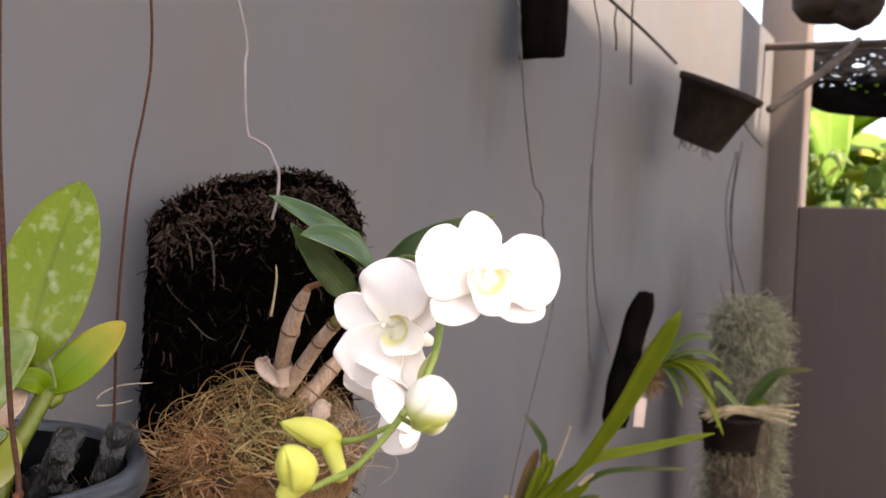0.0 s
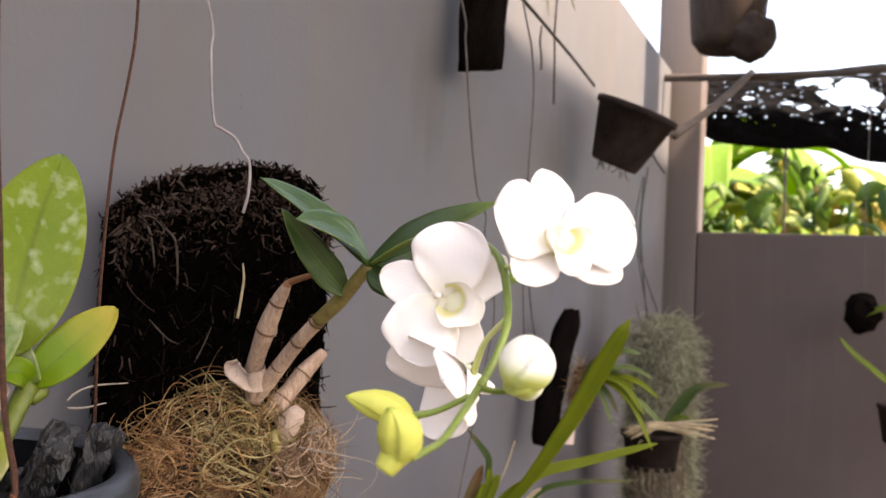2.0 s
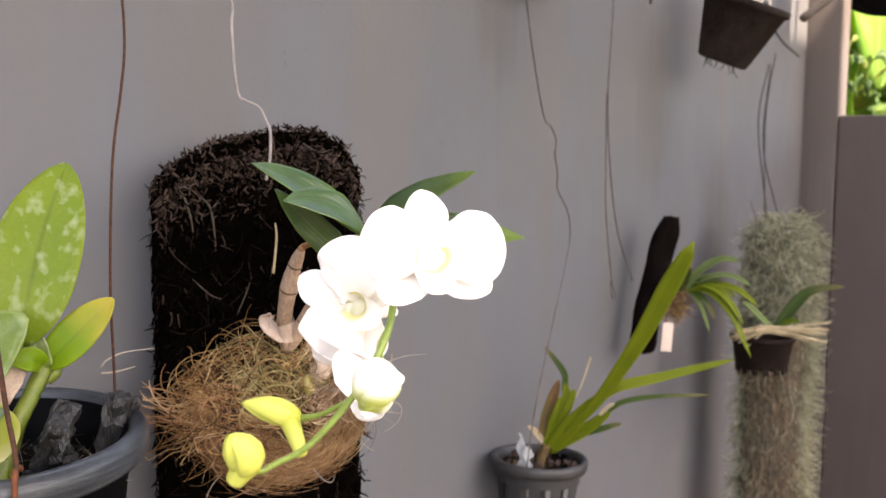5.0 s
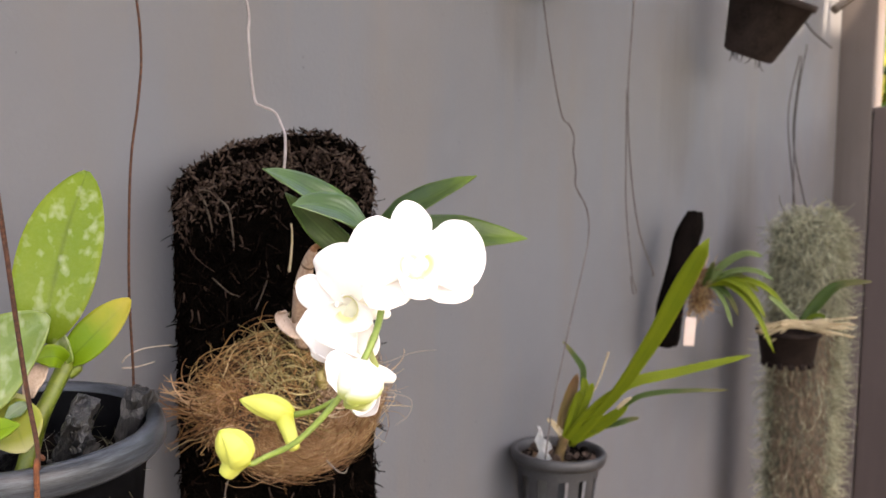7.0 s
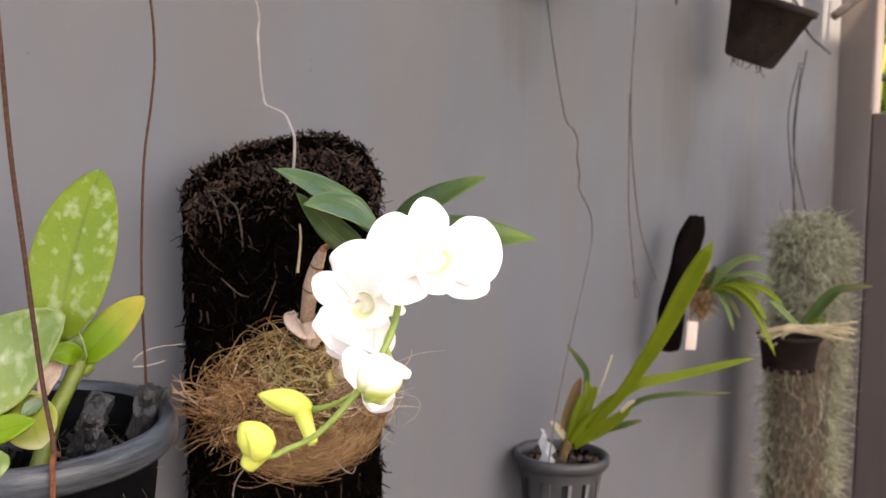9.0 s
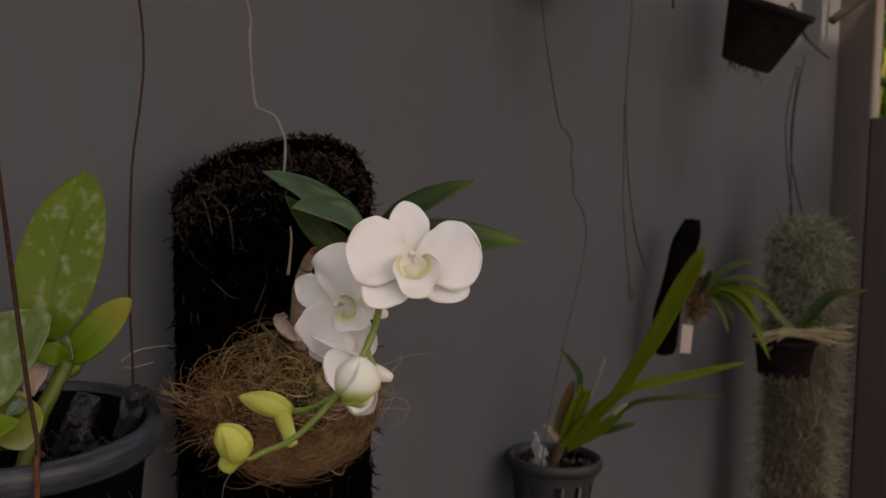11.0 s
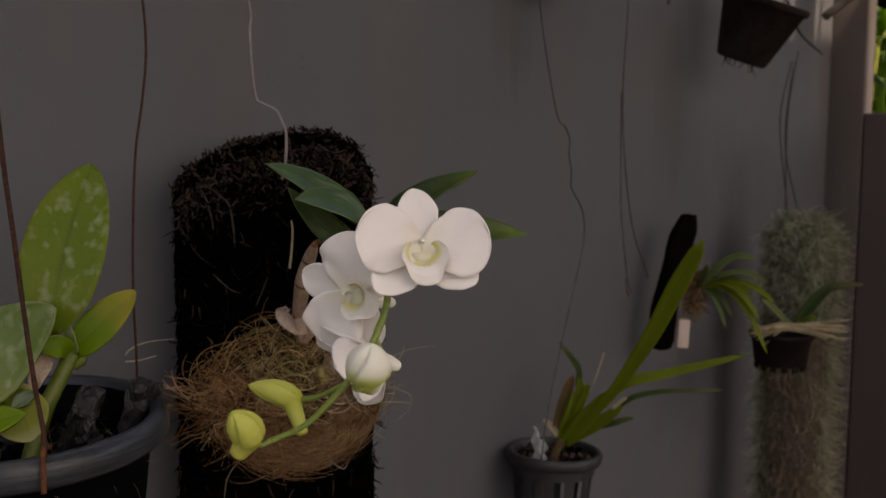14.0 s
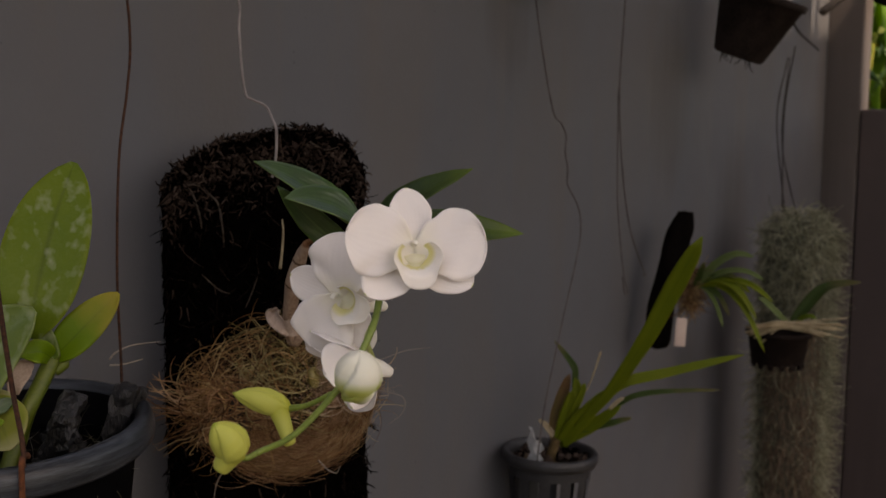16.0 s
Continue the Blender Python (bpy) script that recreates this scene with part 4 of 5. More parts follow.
    # the spray
    spray = part("flower_stalk", tube(Geo(), (tipc, (0.500, 0.375, 1.402), (0.432, 0.312, 1.402), (0.385, 0.276, 1.394), (0.3695, 0.2635, 1.3855), (0.3625, 0.2576, 1.3715), (0.3505, 0.2532, 1.3575), (0.3395, 0.2545, 1.3430), (0.3285, 0.2582, 1.3300), (0.303, 0.2590, 1.3165), (0.2765, 0.2563, 1.3150)), (0.0016, 0.0017, 0.0018, 0.0019, 0.0019, 0.0019, 0.0018, 0.0018, 0.0017, 0.0015, 0.0014), 70, 10), M_STALK, ob, "arching green flower stalk")
    for q, w in (((0.3688, 0.2628, 1.3840), (-0.45, -0.35, -0.82)), ((0.3520, 0.2536, 1.3590), (-0.60, -0.10, -0.79)), ((0.3330, 0.2565, 1.3350), (-0.62, 0.18, -0.75))):
        q, w = Vector(q), Vector(w).normalized()
        part("bract", tube(Geo(), (q - w * 0.0028, q - w * 0.0008, q + w * 0.0016), (0.0015, 0.0022, 0.0018), 8, 10), M_STALK, spray, "small green bract at a joint")
    flower(ob, (0.3637, 0.2361, 1.3976), (-0.641, -0.686, 0.317), (0.20, 0.25, 0.945), 0.965, (0.3680, 0.2620, 1.3842), "fully open white flower with a yellow-green throat", 0.4, 0.0105, (7, 163))
    flower(ob, (0.3735, 0.2915, 1.3692), (-0.93, -0.33, -0.10), (-0.010, 0.035, 0.013), 0.98, (0.3850, 0.2760, 1.3935), "open white flower turned on its side", 2.1, 0.002, (16, 164), (0.4034, 0.2865, 1.3603), 0.9)
    flower(ob, (0.3850, 0.2850, 1.3330), (-0.67, 0.52, -0.45), (-0.20, 0.15, 0.97), 0.86, (0.3540, 0.2545, 1.3618), "half closed white flower nodding away on its stem", 4.6, 0.030, (24, 146), (0.3935, 0.2735, 1.3255), 0.6, 0.9, ((-20, 0.033, 0.0130), (-137, 0.0450, 0.0180)))
    bud(ob, (0.3155, 0.2295, 1.3575), (0.3165, 0.2345, 1.3365), 0.0108, (0.3225, 0.2305, 1.3350), (0.3330, 0.2560, 1.333), M_BUD, "plump white bud about to open", 0.75)
    bud(ob, (0.3069, 0.3060, 1.3276), (0.3235, 0.2830, 1.3195), 0.0064, (0.3170, 0.2760, 1.3040), (0.3290, 0.2600, 1.330), M_BUDY, "pointed yellow-green bud")
    bud(ob, (0.2560, 0.2595, 1.3330), (0.2690, 0.2590, 1.3150), 0.0078, (0.2625, 0.2640, 1.3098), (0.2765, 0.2563, 1.3150), M_BUDY, "small yellow-green bud at the stalk's end")
    # roots that come out of the wad
    for pts in (((0.63, 0.525, 1.245), (0.648, 0.495, 1.256), (0.665, 0.478, 1.264), (0.682, 0.462, 1.266)),
                ((0.62, 0.53, 1.235), (0.643, 0.488, 1.228), (0.654, 0.472, 1.222), (0.655, 0.474, 1.207), (0.646, 0.484, 1.196)),
                ((0.572, 0.600, 1.165), (0.5631, 0.6128, 1.1514), (0.5540, 0.6180, 1.1370), (0.5509, 0.6200, 1.1150)),
                ((0.60, 0.53, 1.165), (0.606, 0.522, 1.155), (0.612, 0.518, 1.152), (0.618, 0.519, 1.156))):
        part("air_root", tube(Geo(), pts, (0.0007, 0.0005, 0.0004, 0.0002), 18, 6), M_ROOT, ob, "pale air root")


slab()
slab_wire()
nest()
mounted_orchid()


# ---- the big hanging pot ----
POT_AT = Vector((0.317, 0.555, 1.265))
POT_TILT = Matrix.Rotation(radians(-2), 4, "Y") @ Matrix.Rotation(radians(2), 4, "X")


def big_pot():
    ob = thing("hanging_pot", "large round black plastic pot with a weathered grey rim", "plant pot", POT_AT - Vector((0, 0, 0.16)))
    body = [(0.0, -0.158), (0.066, -0.158), (0.070, -0.155), (0.080, -0.09), (0.088, -0.022), (0.0885, -0.004), (0.085, -0.004), (0.082, -0.03), (0.076, -0.09), (0.066, -0.150), (0.0, -0.150)]
    part("body", lathe(Geo(), body, POT_AT, 72, POT_TILT), M_PLASTIC, ob)
    rim = [(0.0887, -0.018), (0.0985, -0.0185), (0.1008, -0.0155), (0.1012, -0.010), (0.0995, -0.003), (0.0965, 0.0015), (0.0925, 0.002), (0.0885, -0.001), (0.0865, -0.006), (0.0887, -0.018)]
    part("rim", lathe(Geo(), rim, POT_AT, 96, POT_TILT), M_RIM, ob, "rounded weathered grey rim with scratches")
    return ob


def pot_filling():
    rng = np.random.default_rng(5)
    ob = thing("potting_bark", "black charcoal bits and root threads filling the pot", "potting mix", POT_AT + Vector((0, 0, -0.05)))
    g = Geo()

    def top(u, v):
        a, r = 2 * math.pi * v, 0.0815 * u
        q = Vector((r * math.cos(a), r * math.sin(a), 0.0))
        return np.array(POT_AT + q + Vector((0, 0, -0.036 + 0.006 * noise.noise(q * 60) + 0.004 * noise.noise(q * 150))))
    sheet(g, 22, 60, top, 0.003)
    part("surface", g, M_BARK, ob)
    g = Geo()
    for _ in range(160):
        a, r = rng.uniform(0, 6.28), 0.078 * math.sqrt(rng.random())
        strand(g, POT_AT + Vector((r * math.cos(a), r * math.sin(a), -0.033)), (rng.normal(), rng.normal(), 0.25), rng.uniform(0.015, 0.04), rng.uniform(0.0002, 0.0005), rng, 0.6, 9)
    part("root_threads", g, fibre_mat("fine_roots", ((0.0, (0.03, 0.028, 0.015)), (0.7, (0.10, 0.10, 0.06)), (1.0, (0.36, 0.35, 0.32)))), ob)


def charcoal(at, size, rx, ry, rz, seed):
    m = pose(*at, rx, ry, rz) @ Matrix.Translation((seed * 3.1, 0, 0)).inverted()
    g = Geo()
    sx, sy, sz = size
    o = seed * 3.1
    rough_lump(g, (o - sx, -sy, -sz), (o + sx, sy, sz), 0.0046, 95, m, 11, power=0.85)
    solo("charcoal_lump", g, M_CHAR, "jagged grey-black lump of charcoal in the pot", "charcoal", "charcoal in the pot", smooth=False)


def potted_orchid():
    ob = thing("potted_orchid", "young orchid with broad yellow-green spotted leaves, growing in the black pot", "orchid", (0.312, 0.508, 1.23))
    part("stem", tube(Geo(), ((0.290, 0.503, 1.232), (0.309, 0.508, 1.2760), (0.3225, 0.512, 1.2945), (0.3363, 0.5167, 1.3116)), (0.0066, 0.0056, 0.0052, 0.0058), 16, 12), M_STEM, ob)
    part("leaf_bud", tube(Geo(), ((0.335, 0.514, 1.302), (0.3405, 0.512, 1.307), (0.342, 0.511, 1.313)), (0.003, 0.0038, 0.001), 8, 8), M_STEM, ob)
    for name, line, half, face, mat, kind, fold in (
            ("leaf", ((0.3220, 0.5219, 1.3264), (0.3300, 0.5220, 1.3580), (0.3500, 0.5330, 1.4010), (0.3728, 0.5433, 1.4400)), 0.0270, (-0.62, -0.75, 0.25), M_LEAFY, "oval", 0.10),
            ("leaf", ((0.2369, 0.5292, 1.2880), (0.2617, 0.5280, 1.3028), (0.2895, 0.5243, 1.3201), (0.3167, 0.5027, 1.3475)), 0.0305, (-0.50, -0.70, 0.50), M_LEAFG, "oval", 0.14),
            ("leaf", ((0.3355, 0.5160, 1.3110), (0.343, 0.508, 1.322), (0.356, 0.499, 1.338), (0.3700, 0.4920, 1.3530)), 0.0128, (-0.78, -0.62, 0.25), M_LEAFT, "oval", 0.22),
            ("leaf", ((0.3365, 0.5160, 1.3095), (0.3252, 0.5098, 1.3177), (0.3177, 0.5109, 1.3189), (0.3114, 0.5118, 1.3176)), 0.0078, (-0.55, -0.75, 0.35), M_LEAFO, "oval", 0.25),
            ("leaf_sheath", ((0.3328, 0.5119, 1.3110), (0.3326, 0.5164, 1.3191), (0.3317, 0.5200, 1.3274), (0.3318, 0.5225, 1.3342)), 0.0068, (-0.60, -0.78, 0.10), M_LEAFG, "strap", 0.30),
            ("dry_sheath", ((0.3066, 0.5141, 1.2934), (0.3100, 0.5154, 1.3009), (0.3149, 0.5157, 1.3080), (0.3199, 0.5137, 1.3116)), 0.0062, (-0.65, -0.75, 0.10), M_SHEATH, "sepal", 0.30),
            ("leaf_scar", ((0.3343, 0.5173, 1.3391), (0.3352, 0.5159, 1.3404), (0.3363, 0.5142, 1.3416)), 0.0022, (-0.65, -0.75, 0.20), M_STRAW, "oval", 0.10),
            ("yellow_leaf", ((0.2838, 0.5151, 1.2831), (0.2898, 0.5134, 1.2880), (0.2973, 0.5115, 1.2912), (0.3051, 0.5087, 1.2923)), 0.0085, (-0.55, -0.70, 0.45), M_LEAFYEL, "oval", 0.15),
            ("yellow_leaf", ((0.2923, 0.5105, 1.2947), (0.2898, 0.4998, 1.2856), (0.2877, 0.4900, 1.2769), (0.2866, 0.4819, 1.2689)), 0.0160, (-0.62, -0.70, 0.35), M_LEAFYEL, "oval", 0.12),
            ("leaf", ((0.2830, 0.4981, 1.2875), (0.2881, 0.4977, 1.2911), (0.2931, 0.4969, 1.2935), (0.2977, 0.4957, 1.2942)), 0.0048, (-0.60, -0.70, 0.40), M_LEAFD, "lance", 0.15),
            ("leaf", ((0.2595, 0.5029, 1.2796), (0.2678, 0.4950, 1.2819), (0.2747, 0.4856, 1.2856), (0.2807, 0.4773, 1.2882)), 0.0092, (-0.50, -0.62, 0.60), M_LEAFO, "lance", 0.15),
            ("leaf", ((0.2395, 0.4600, 1.2714), (0.2434, 0.4567, 1.2740), (0.2466, 0.4525, 1.2767), (0.2494, 0.4494, 1.2785)), 0.0085, (-0.50, -0.60, 0.62), M_LEAFG, "oval", 0.12)):
        part(name, blade(Geo(), line, half, face, kind, fold, 0.05, 22, 11, 0.0011, 0.0005, half * 700), mat, ob)
    for pts in (((0.411, 0.567, 1.2895), (0.416, 0.5665, 1.294), (0.428, 0.562, 1.2985), (0.447, 0.552, 1.2995)), ((0.411, 0.567, 1.2850), (0.420, 0.562, 1.285), (0.433, 0.556, 1.2875))):
        part("air_root", tube(Geo(), pts, (0.0009, 0.0008, 0.0004), 14, 6), M_ROOT, ob, "pale air root")


def pot_wires():
    ob = thing("pot_hanger", "rusty iron wires carrying the large black pot", "wire hanger", (0.30, 0.53, 1.27))
    top = (0.318, 0.552, 2.20)
    part("wire", tube(Geo(), ((0.2812, 0.4592, 1.2640), (0.2825, 0.4612, 1.2780), (0.284, 0.473, 1.310), (0.278, 0.476, 1.385), (0.272, 0.481, 1.491), (0.275, 0.495, 1.70), top), 0.0015, 60, 8), M_RUST, ob, "thick flaking rusty wire")
    part("hook", tube(Geo(), ((0.2905, 0.4700, 1.2660), (0.2860, 0.4650, 1.2695), (0.2805, 0.4590, 1.2690), (0.2790, 0.4572, 1.2600), (0.2788, 0.4572, 1.2500), (0.2792, 0.4580, 1.2430)), 0.0017, 36, 8), M_RUSTRED, ob, "orange rusted hook over the rim")
    part("wire", tube(Geo(), ((0.391, 0.5225, 1.262), (0.3935, 0.5265, 1.30), (0.395, 0.530, 1.360), (0.4015, 0.533, 1.442), (0.410, 0.5335, 1.490), (0.413, 0.532, 1.525), (0.4085, 0.530, 1.568), (0.395, 0.532, 1.64), (0.36, 0.54, 1.90), top), 0.0010, 60, 8), M_RUST, ob, "thin reddish wire")
    part("wire", tube(Geo(), ((0.25, 0.61, 1.262), (0.26, 0.595, 1.45), (0.29, 0.57, 1.8), top), 0.0012, 40, 8), M_RUST, ob)
    part("eyelet", tube(Geo(), ((0.386, 0.520, 1.2665), (0.391, 0.5225, 1.2685), (0.396, 0.522, 1.266), (0.398, 0.521, 1.258)), 0.002, 12, 8), M_DARKWIRE, ob)


big_pot()
pot_filling()
charcoal((0.3840, 0.5150, 1.2530), (0.0130, 0.0070, 0.0290), 10, 12, 35, 1)
charcoal((0.3222, 0.4875, 1.2690), (0.0140, 0.0065, 0.0230), 22, -26, 40, 2)
charcoal((0.325, 0.495, 1.236), (0.016, 0.011, 0.013), 5, 20, 15, 3)
charcoal((0.352, 0.530, 1.243), (0.012, 0.008, 0.018), -10, 30, 80, 4)
charcoal((0.300, 0.555, 1.238), (0.018, 0.012, 0.018), 15, 10, 20, 5)
potted_orchid()
pot_wires()


# ---- the grey net pot ----
P2 = Vector((1.213, 0.622, 0.992))


def net_pot():
    ob = thing("net_pot", "small grey plastic orchid pot with slotted sides, hanging against the wall", "plant pot", P2 - Vector((0, 0, 0.12)))
    tilt = Matrix.Rotation(radians(3), 4, "Y")
    rim = [(0.064, -0.016), (0.0725, -0.017), (0.0755, -0.012), (0.0755, -0.004), (0.0730, 0.0), (0.0690, 0.0005), (0.0655, -0.003), (0.064, -0.016)]
    part("rim", lathe(Geo(), rim, P2, 64, tilt), M_GREYPOT, ob)
    g = Geo()
    ks = 72
    prof = [(0.0645, -0.014), (0.0640, -0.034), (0.0600, -0.075), (0.0555, -0.112), (0.050, -0.122), (0.0, -0.122)]
    v, f = [], []
    for inner in (0.0, 0.002):
        for r, h in prof:
            for k in range(ks):
                a = 2 * math.pi * k / ks
                v.append(tuple(Matrix.Translation(P2) @ tilt @ Vector(((max(r - inner, 0)) * math.cos(a), max(r - inner, 0) * math.sin(a), h + inner))))
    n = len(prof)
    solid = lambda i, k: not (i in (1, 2) and k % 6 in (0, 1, 2))
    for i in range(n - 1):
        for k in range(ks):
            b = (k + 1) % ks
            if solid(i, k):
                q = (i * ks + k, i * ks + b, (i + 1) * ks + b, (i + 1) * ks + k)
                f.append(q)
                f.append(tuple(reversed([x + n * ks for x in q])))
    g.add(v, f)
    part("body", g, M_GREYPOT, ob)
    g = Geo()
    sheet(g, 10, 40, lambda u, w: np.array(P2) + np.array((0.063 * u * math.cos(6.2832 * w), 0.063 * u * math.sin(6.2832 * w), -0.018 + 0.008 * noise.noise(Vector((u * 5, math.cos(6.28 * w) * 2 * u, math.sin(6.28 * w) * 2 * u))))), 0.004)
    part("filling", g, speckled("bark_filling", (0.03, 0.018, 0.010), (0.14, 0.085, 0.045), 60, 0.9, 1.0, 0.006), ob, "brown bark filling")
    rng = np.random.default_rng(77)
    for _ in range(34):
        a, r = rng.uniform(0, 6.28), 0.056 * math.sqrt(rng.random())
        at = P2 + Vector((r * math.cos(a), r * math.sin(a), -0.012 + 0.006 * rng.random()))
        g = rough_lump(Geo(), (-0.006, -0.004, -0.003), (0.006, 0.004, 0.003), 0.0015, 300, pose(*at, *rng.uniform(0, 180, 3)) @ Matrix.Scale(rng.uniform(0.7, 1.6), 4), 2, power=0.9)
        part("bark_chip", g, M_WOOD if rng.random() < 0.6 else M_BARK, ob, smooth=False)
    return ob


def net_pot_plant():
    b = Vector((1.205, 0.610, 0.985))
    ob = thing("strap_leaved_orchid", "orchid with long narrow upright green leaves in the grey pot", "orchid", b)
    for name, line, half, face, mat in (
            ("leaf", ((1.203, 0.5743, 1.0388), (1.198, 0.5200, 1.0990), (1.185, 0.4565, 1.1947), (1.172, 0.4161, 1.2673), (1.1560, 0.3715, 1.3440)), 0.0135, (-0.80, -0.42, 0.05), M_STRAPY),
            ("leaf", ((1.207, 0.5303, 1.0913), (1.215, 0.4983, 1.1181), (1.245, 0.4453, 1.1347), (1.2991, 0.3547, 1.1637)), 0.0088, (-0.6, -0.35, 0.7), M_STRAPY),
            ("leaf", ((1.208, 0.5095, 1.0826), (1.225, 0.4887, 1.0969), (1.262, 0.4512, 1.1020), (1.3182, 0.3921, 1.1014)), 0.0050, (-0.4, -0.3, 0.85), M_STRAPD),
            ("leaf", ((1.208, 0.5624, 1.0345), (1.215, 0.5284, 1.0480), (1.225, 0.5130, 1.0545), (1.235, 0.4975, 1.0593)), 0.0058, (-0.4, -0.3, 0.85), M_STRAPD),
            ("leaf", ((1.206, 0.5897, 1.0309), (1.207, 0.5808, 1.0665), (1.208, 0.5755, 1.0913), (1.208, 0.5770, 1.1157)), 0.0085, (-0.8, -0.5, 0.1), M_STRAPY),
            ("leaf", ((1.208, 0.5796, 1.0994), (1.207, 0.5782, 1.1261), (1.206, 0.5902, 1.1437), (1.205, 0.6132, 1.1671)), 0.0050, (-0.8, -0.5, 0.3), M_STRAPD),
            ("withered_leaf", ((1.205, 0.6061, 1.0098), (1.206, 0.6096, 1.0358), (1.207, 0.6015, 1.0761), (1.208, 0.5880, 1.1183)), 0.0105, (-0.85, -0.5, 0.1), M_BROWNLEAF),
            ("leaf", ((1.203, 0.5851, 1.0408), (1.204, 0.5750, 1.0692), (1.206, 0.5660, 1.0928), (1.207, 0.5616, 1.1085)), 0.0060, (-0.8, -0.5, 0.1), M_STRAPY),
            ("sheath", ((1.204, 0.6020, 1.0100), (1.203, 0.5930, 1.0420), (1.203, 0.5850, 1.0700), (1.204, 0.5800, 1.0950)), 0.0110, (-0.85, -0.5, 0.1), M_STRAPY),
            ("sheath", ((1.203, 0.5985, 1.0090), (1.202, 0.5750, 1.0400), (1.201, 0.5450, 1.0760), (1.199, 0.5150, 1.1080)), 0.0125, (-0.85, -0.45, 0.15), M_STRAPY),
            ("sheath", ((1.204, 0.6010, 1.0090), (1.206, 0.5661, 1.0333), (1.207, 0.5387, 1.0533), (1.208, 0.5031, 1.0837)), 0.0100, (-0.8, -0.45, 0.3), M_STRAPY),
            ("withered_leaf", ((1.206, 0.5200, 1.0760), (1.207, 0.5080, 1.0890), (1.208, 0.4980, 1.0965)), 0.0030, (-0.6, -0.5, 0.5), M_STRAW),
            ("withered_leaf", ((1.203, 0.6040, 1.0130), (1.200, 0.6144, 1.0262), (1.199, 0.6246, 1.0361), (1.198, 0.6348, 1.0415)), 0.0048, (-0.8, -0.5, 0.1), M_STRAW)):
        part(name, blade(Geo(), line, half, face, "sword" if half == 0.0135 else "strap", 0.18, 0.0, 18, 7, 0.0012), mat, ob)
    part("stem", tube(Geo(), (b + Vector((0, 0.008, -0.012)), b + Vector((0, 0.003, 0.012)), b + Vector((0, -0.006, 0.032))), (0.0085, 0.0075, 0.0085), 10, 10), M_BARK2, ob, "short brown root collar")
    part("dry_stalk", tube(Geo(), ((1.215, 0.5764, 1.0712), (1.222, 0.5597, 1.1079), (1.230, 0.5477, 1.1539)), (0.0012, 0.0010, 0.0014), 10, 6), M_STRAW, ob)


def net_pot_wire():
    g = tube(Geo(), ((1.075, 0.66, 1.95), (1.082, 0.60, 1.752), (1.096, 0.60, 1.709), (1.127, 0.60, 1.604), (1.164, 0.6, 1.513), (1.188, 0.6, 1.497), (1.205, 0.6, 1.478), (1.203, 0.6, 1.455), (1.212, 0.6, 1.43), (1.213, 0.6, 1.405), (1.245, 0.6, 1.375), (1.258, 0.6, 1.345), (1.250, 0.6, 1.300), (1.20, 0.6, 1.19), (1.172, 0.602, 1.115), (1.158, 0.605, 1.06), (1.150, 0.61, 0.99)), 0.0014, 90, 6)
    solo("pot_wire", g, M_WIRE, "thin kinked wire holding the grey net pot", "wire")
    g = Geo()
    sheet(g, 8, 8, lambda u, v: np.array((1.163 + 0.006 * math.sin(9 * v) * u, 0.632 - 0.022 * v + 0.004 * math.cos(11 * u), 0.985 + 0.055 * u * (1 - 0.5 * v))), 0.0006)
    m = Mat("clear_film", 0.12)
    m.color((0.8, 0.82, 0.83))
    m.b.inputs["Transmission Weight"].default_value = 0.6
    solo("plastic_scrap", g, m.m, "crumpled scrap of clear plastic film in the grey pot", "plastic film")


net_pot()
net_pot_plant()
net_pot_wire()


# ---- things along the far part of the wall ----
def loose_wires():
    for pts, r in ((((1.441, 0.66, 1.95), (1.435, 0.63, 1.83), (1.436, 0.62, 1.785), (1.41, 0.605, 1.70), (1.387, 0.60, 1.567), (1.400, 0.60, 1.45), (1.44, 0.60, 1.33), (1.507, 0.60, 1.245), (1.512, 0.60, 1.236), (1.505, 0.60, 1.238)), 0.0016),
                   (((1.386, 0.602, 1.56), (1.390, 0.602, 1.44), (1.396, 0.602, 1.36), (1.425, 0.602, 1.25), (1.444, 0.602, 1.217), (1.432, 0.602, 1.214), (1.420, 0.602, 1.245)), 0.0014)):
        solo("hook_wire", tube(Geo(), pts, r, 50, 6), M_WIRE, "loose bent wire hanging in front of the grey wall", "wire", "loose wires on the wall")
    for pts in (((1.750, 0.675, 2.1), (1.749, 0.68, 1.935), (1.756, 0.68, 1.85), (1.764, 0.68, 1.764)), ((1.661, 0.68, 1.90), (1.655, 0.68, 1.867), (1.668, 0.68, 1.84), (1.670, 0.68, 1.814))):
        solo("hook_wire", tube(Geo(), pts, 0.0022, 20, 6), M_DARKWIRE, "short dark wire end hanging on the wall", "wire", "loose wires on the wall")
    g = tube(Geo(), ((1.225, 0.640, 1.895), (1.40, 0.642, 1.882), (1.529, 0.642, 1.874), (1.75, 0.643, 1.860), (1.934, 0.640, 1.840)), 0.0032, 20, 8)
    solo("pot_wire", g, M_DARKWIRE, "dark wire stretched from the log to the tilted pot", "wire")


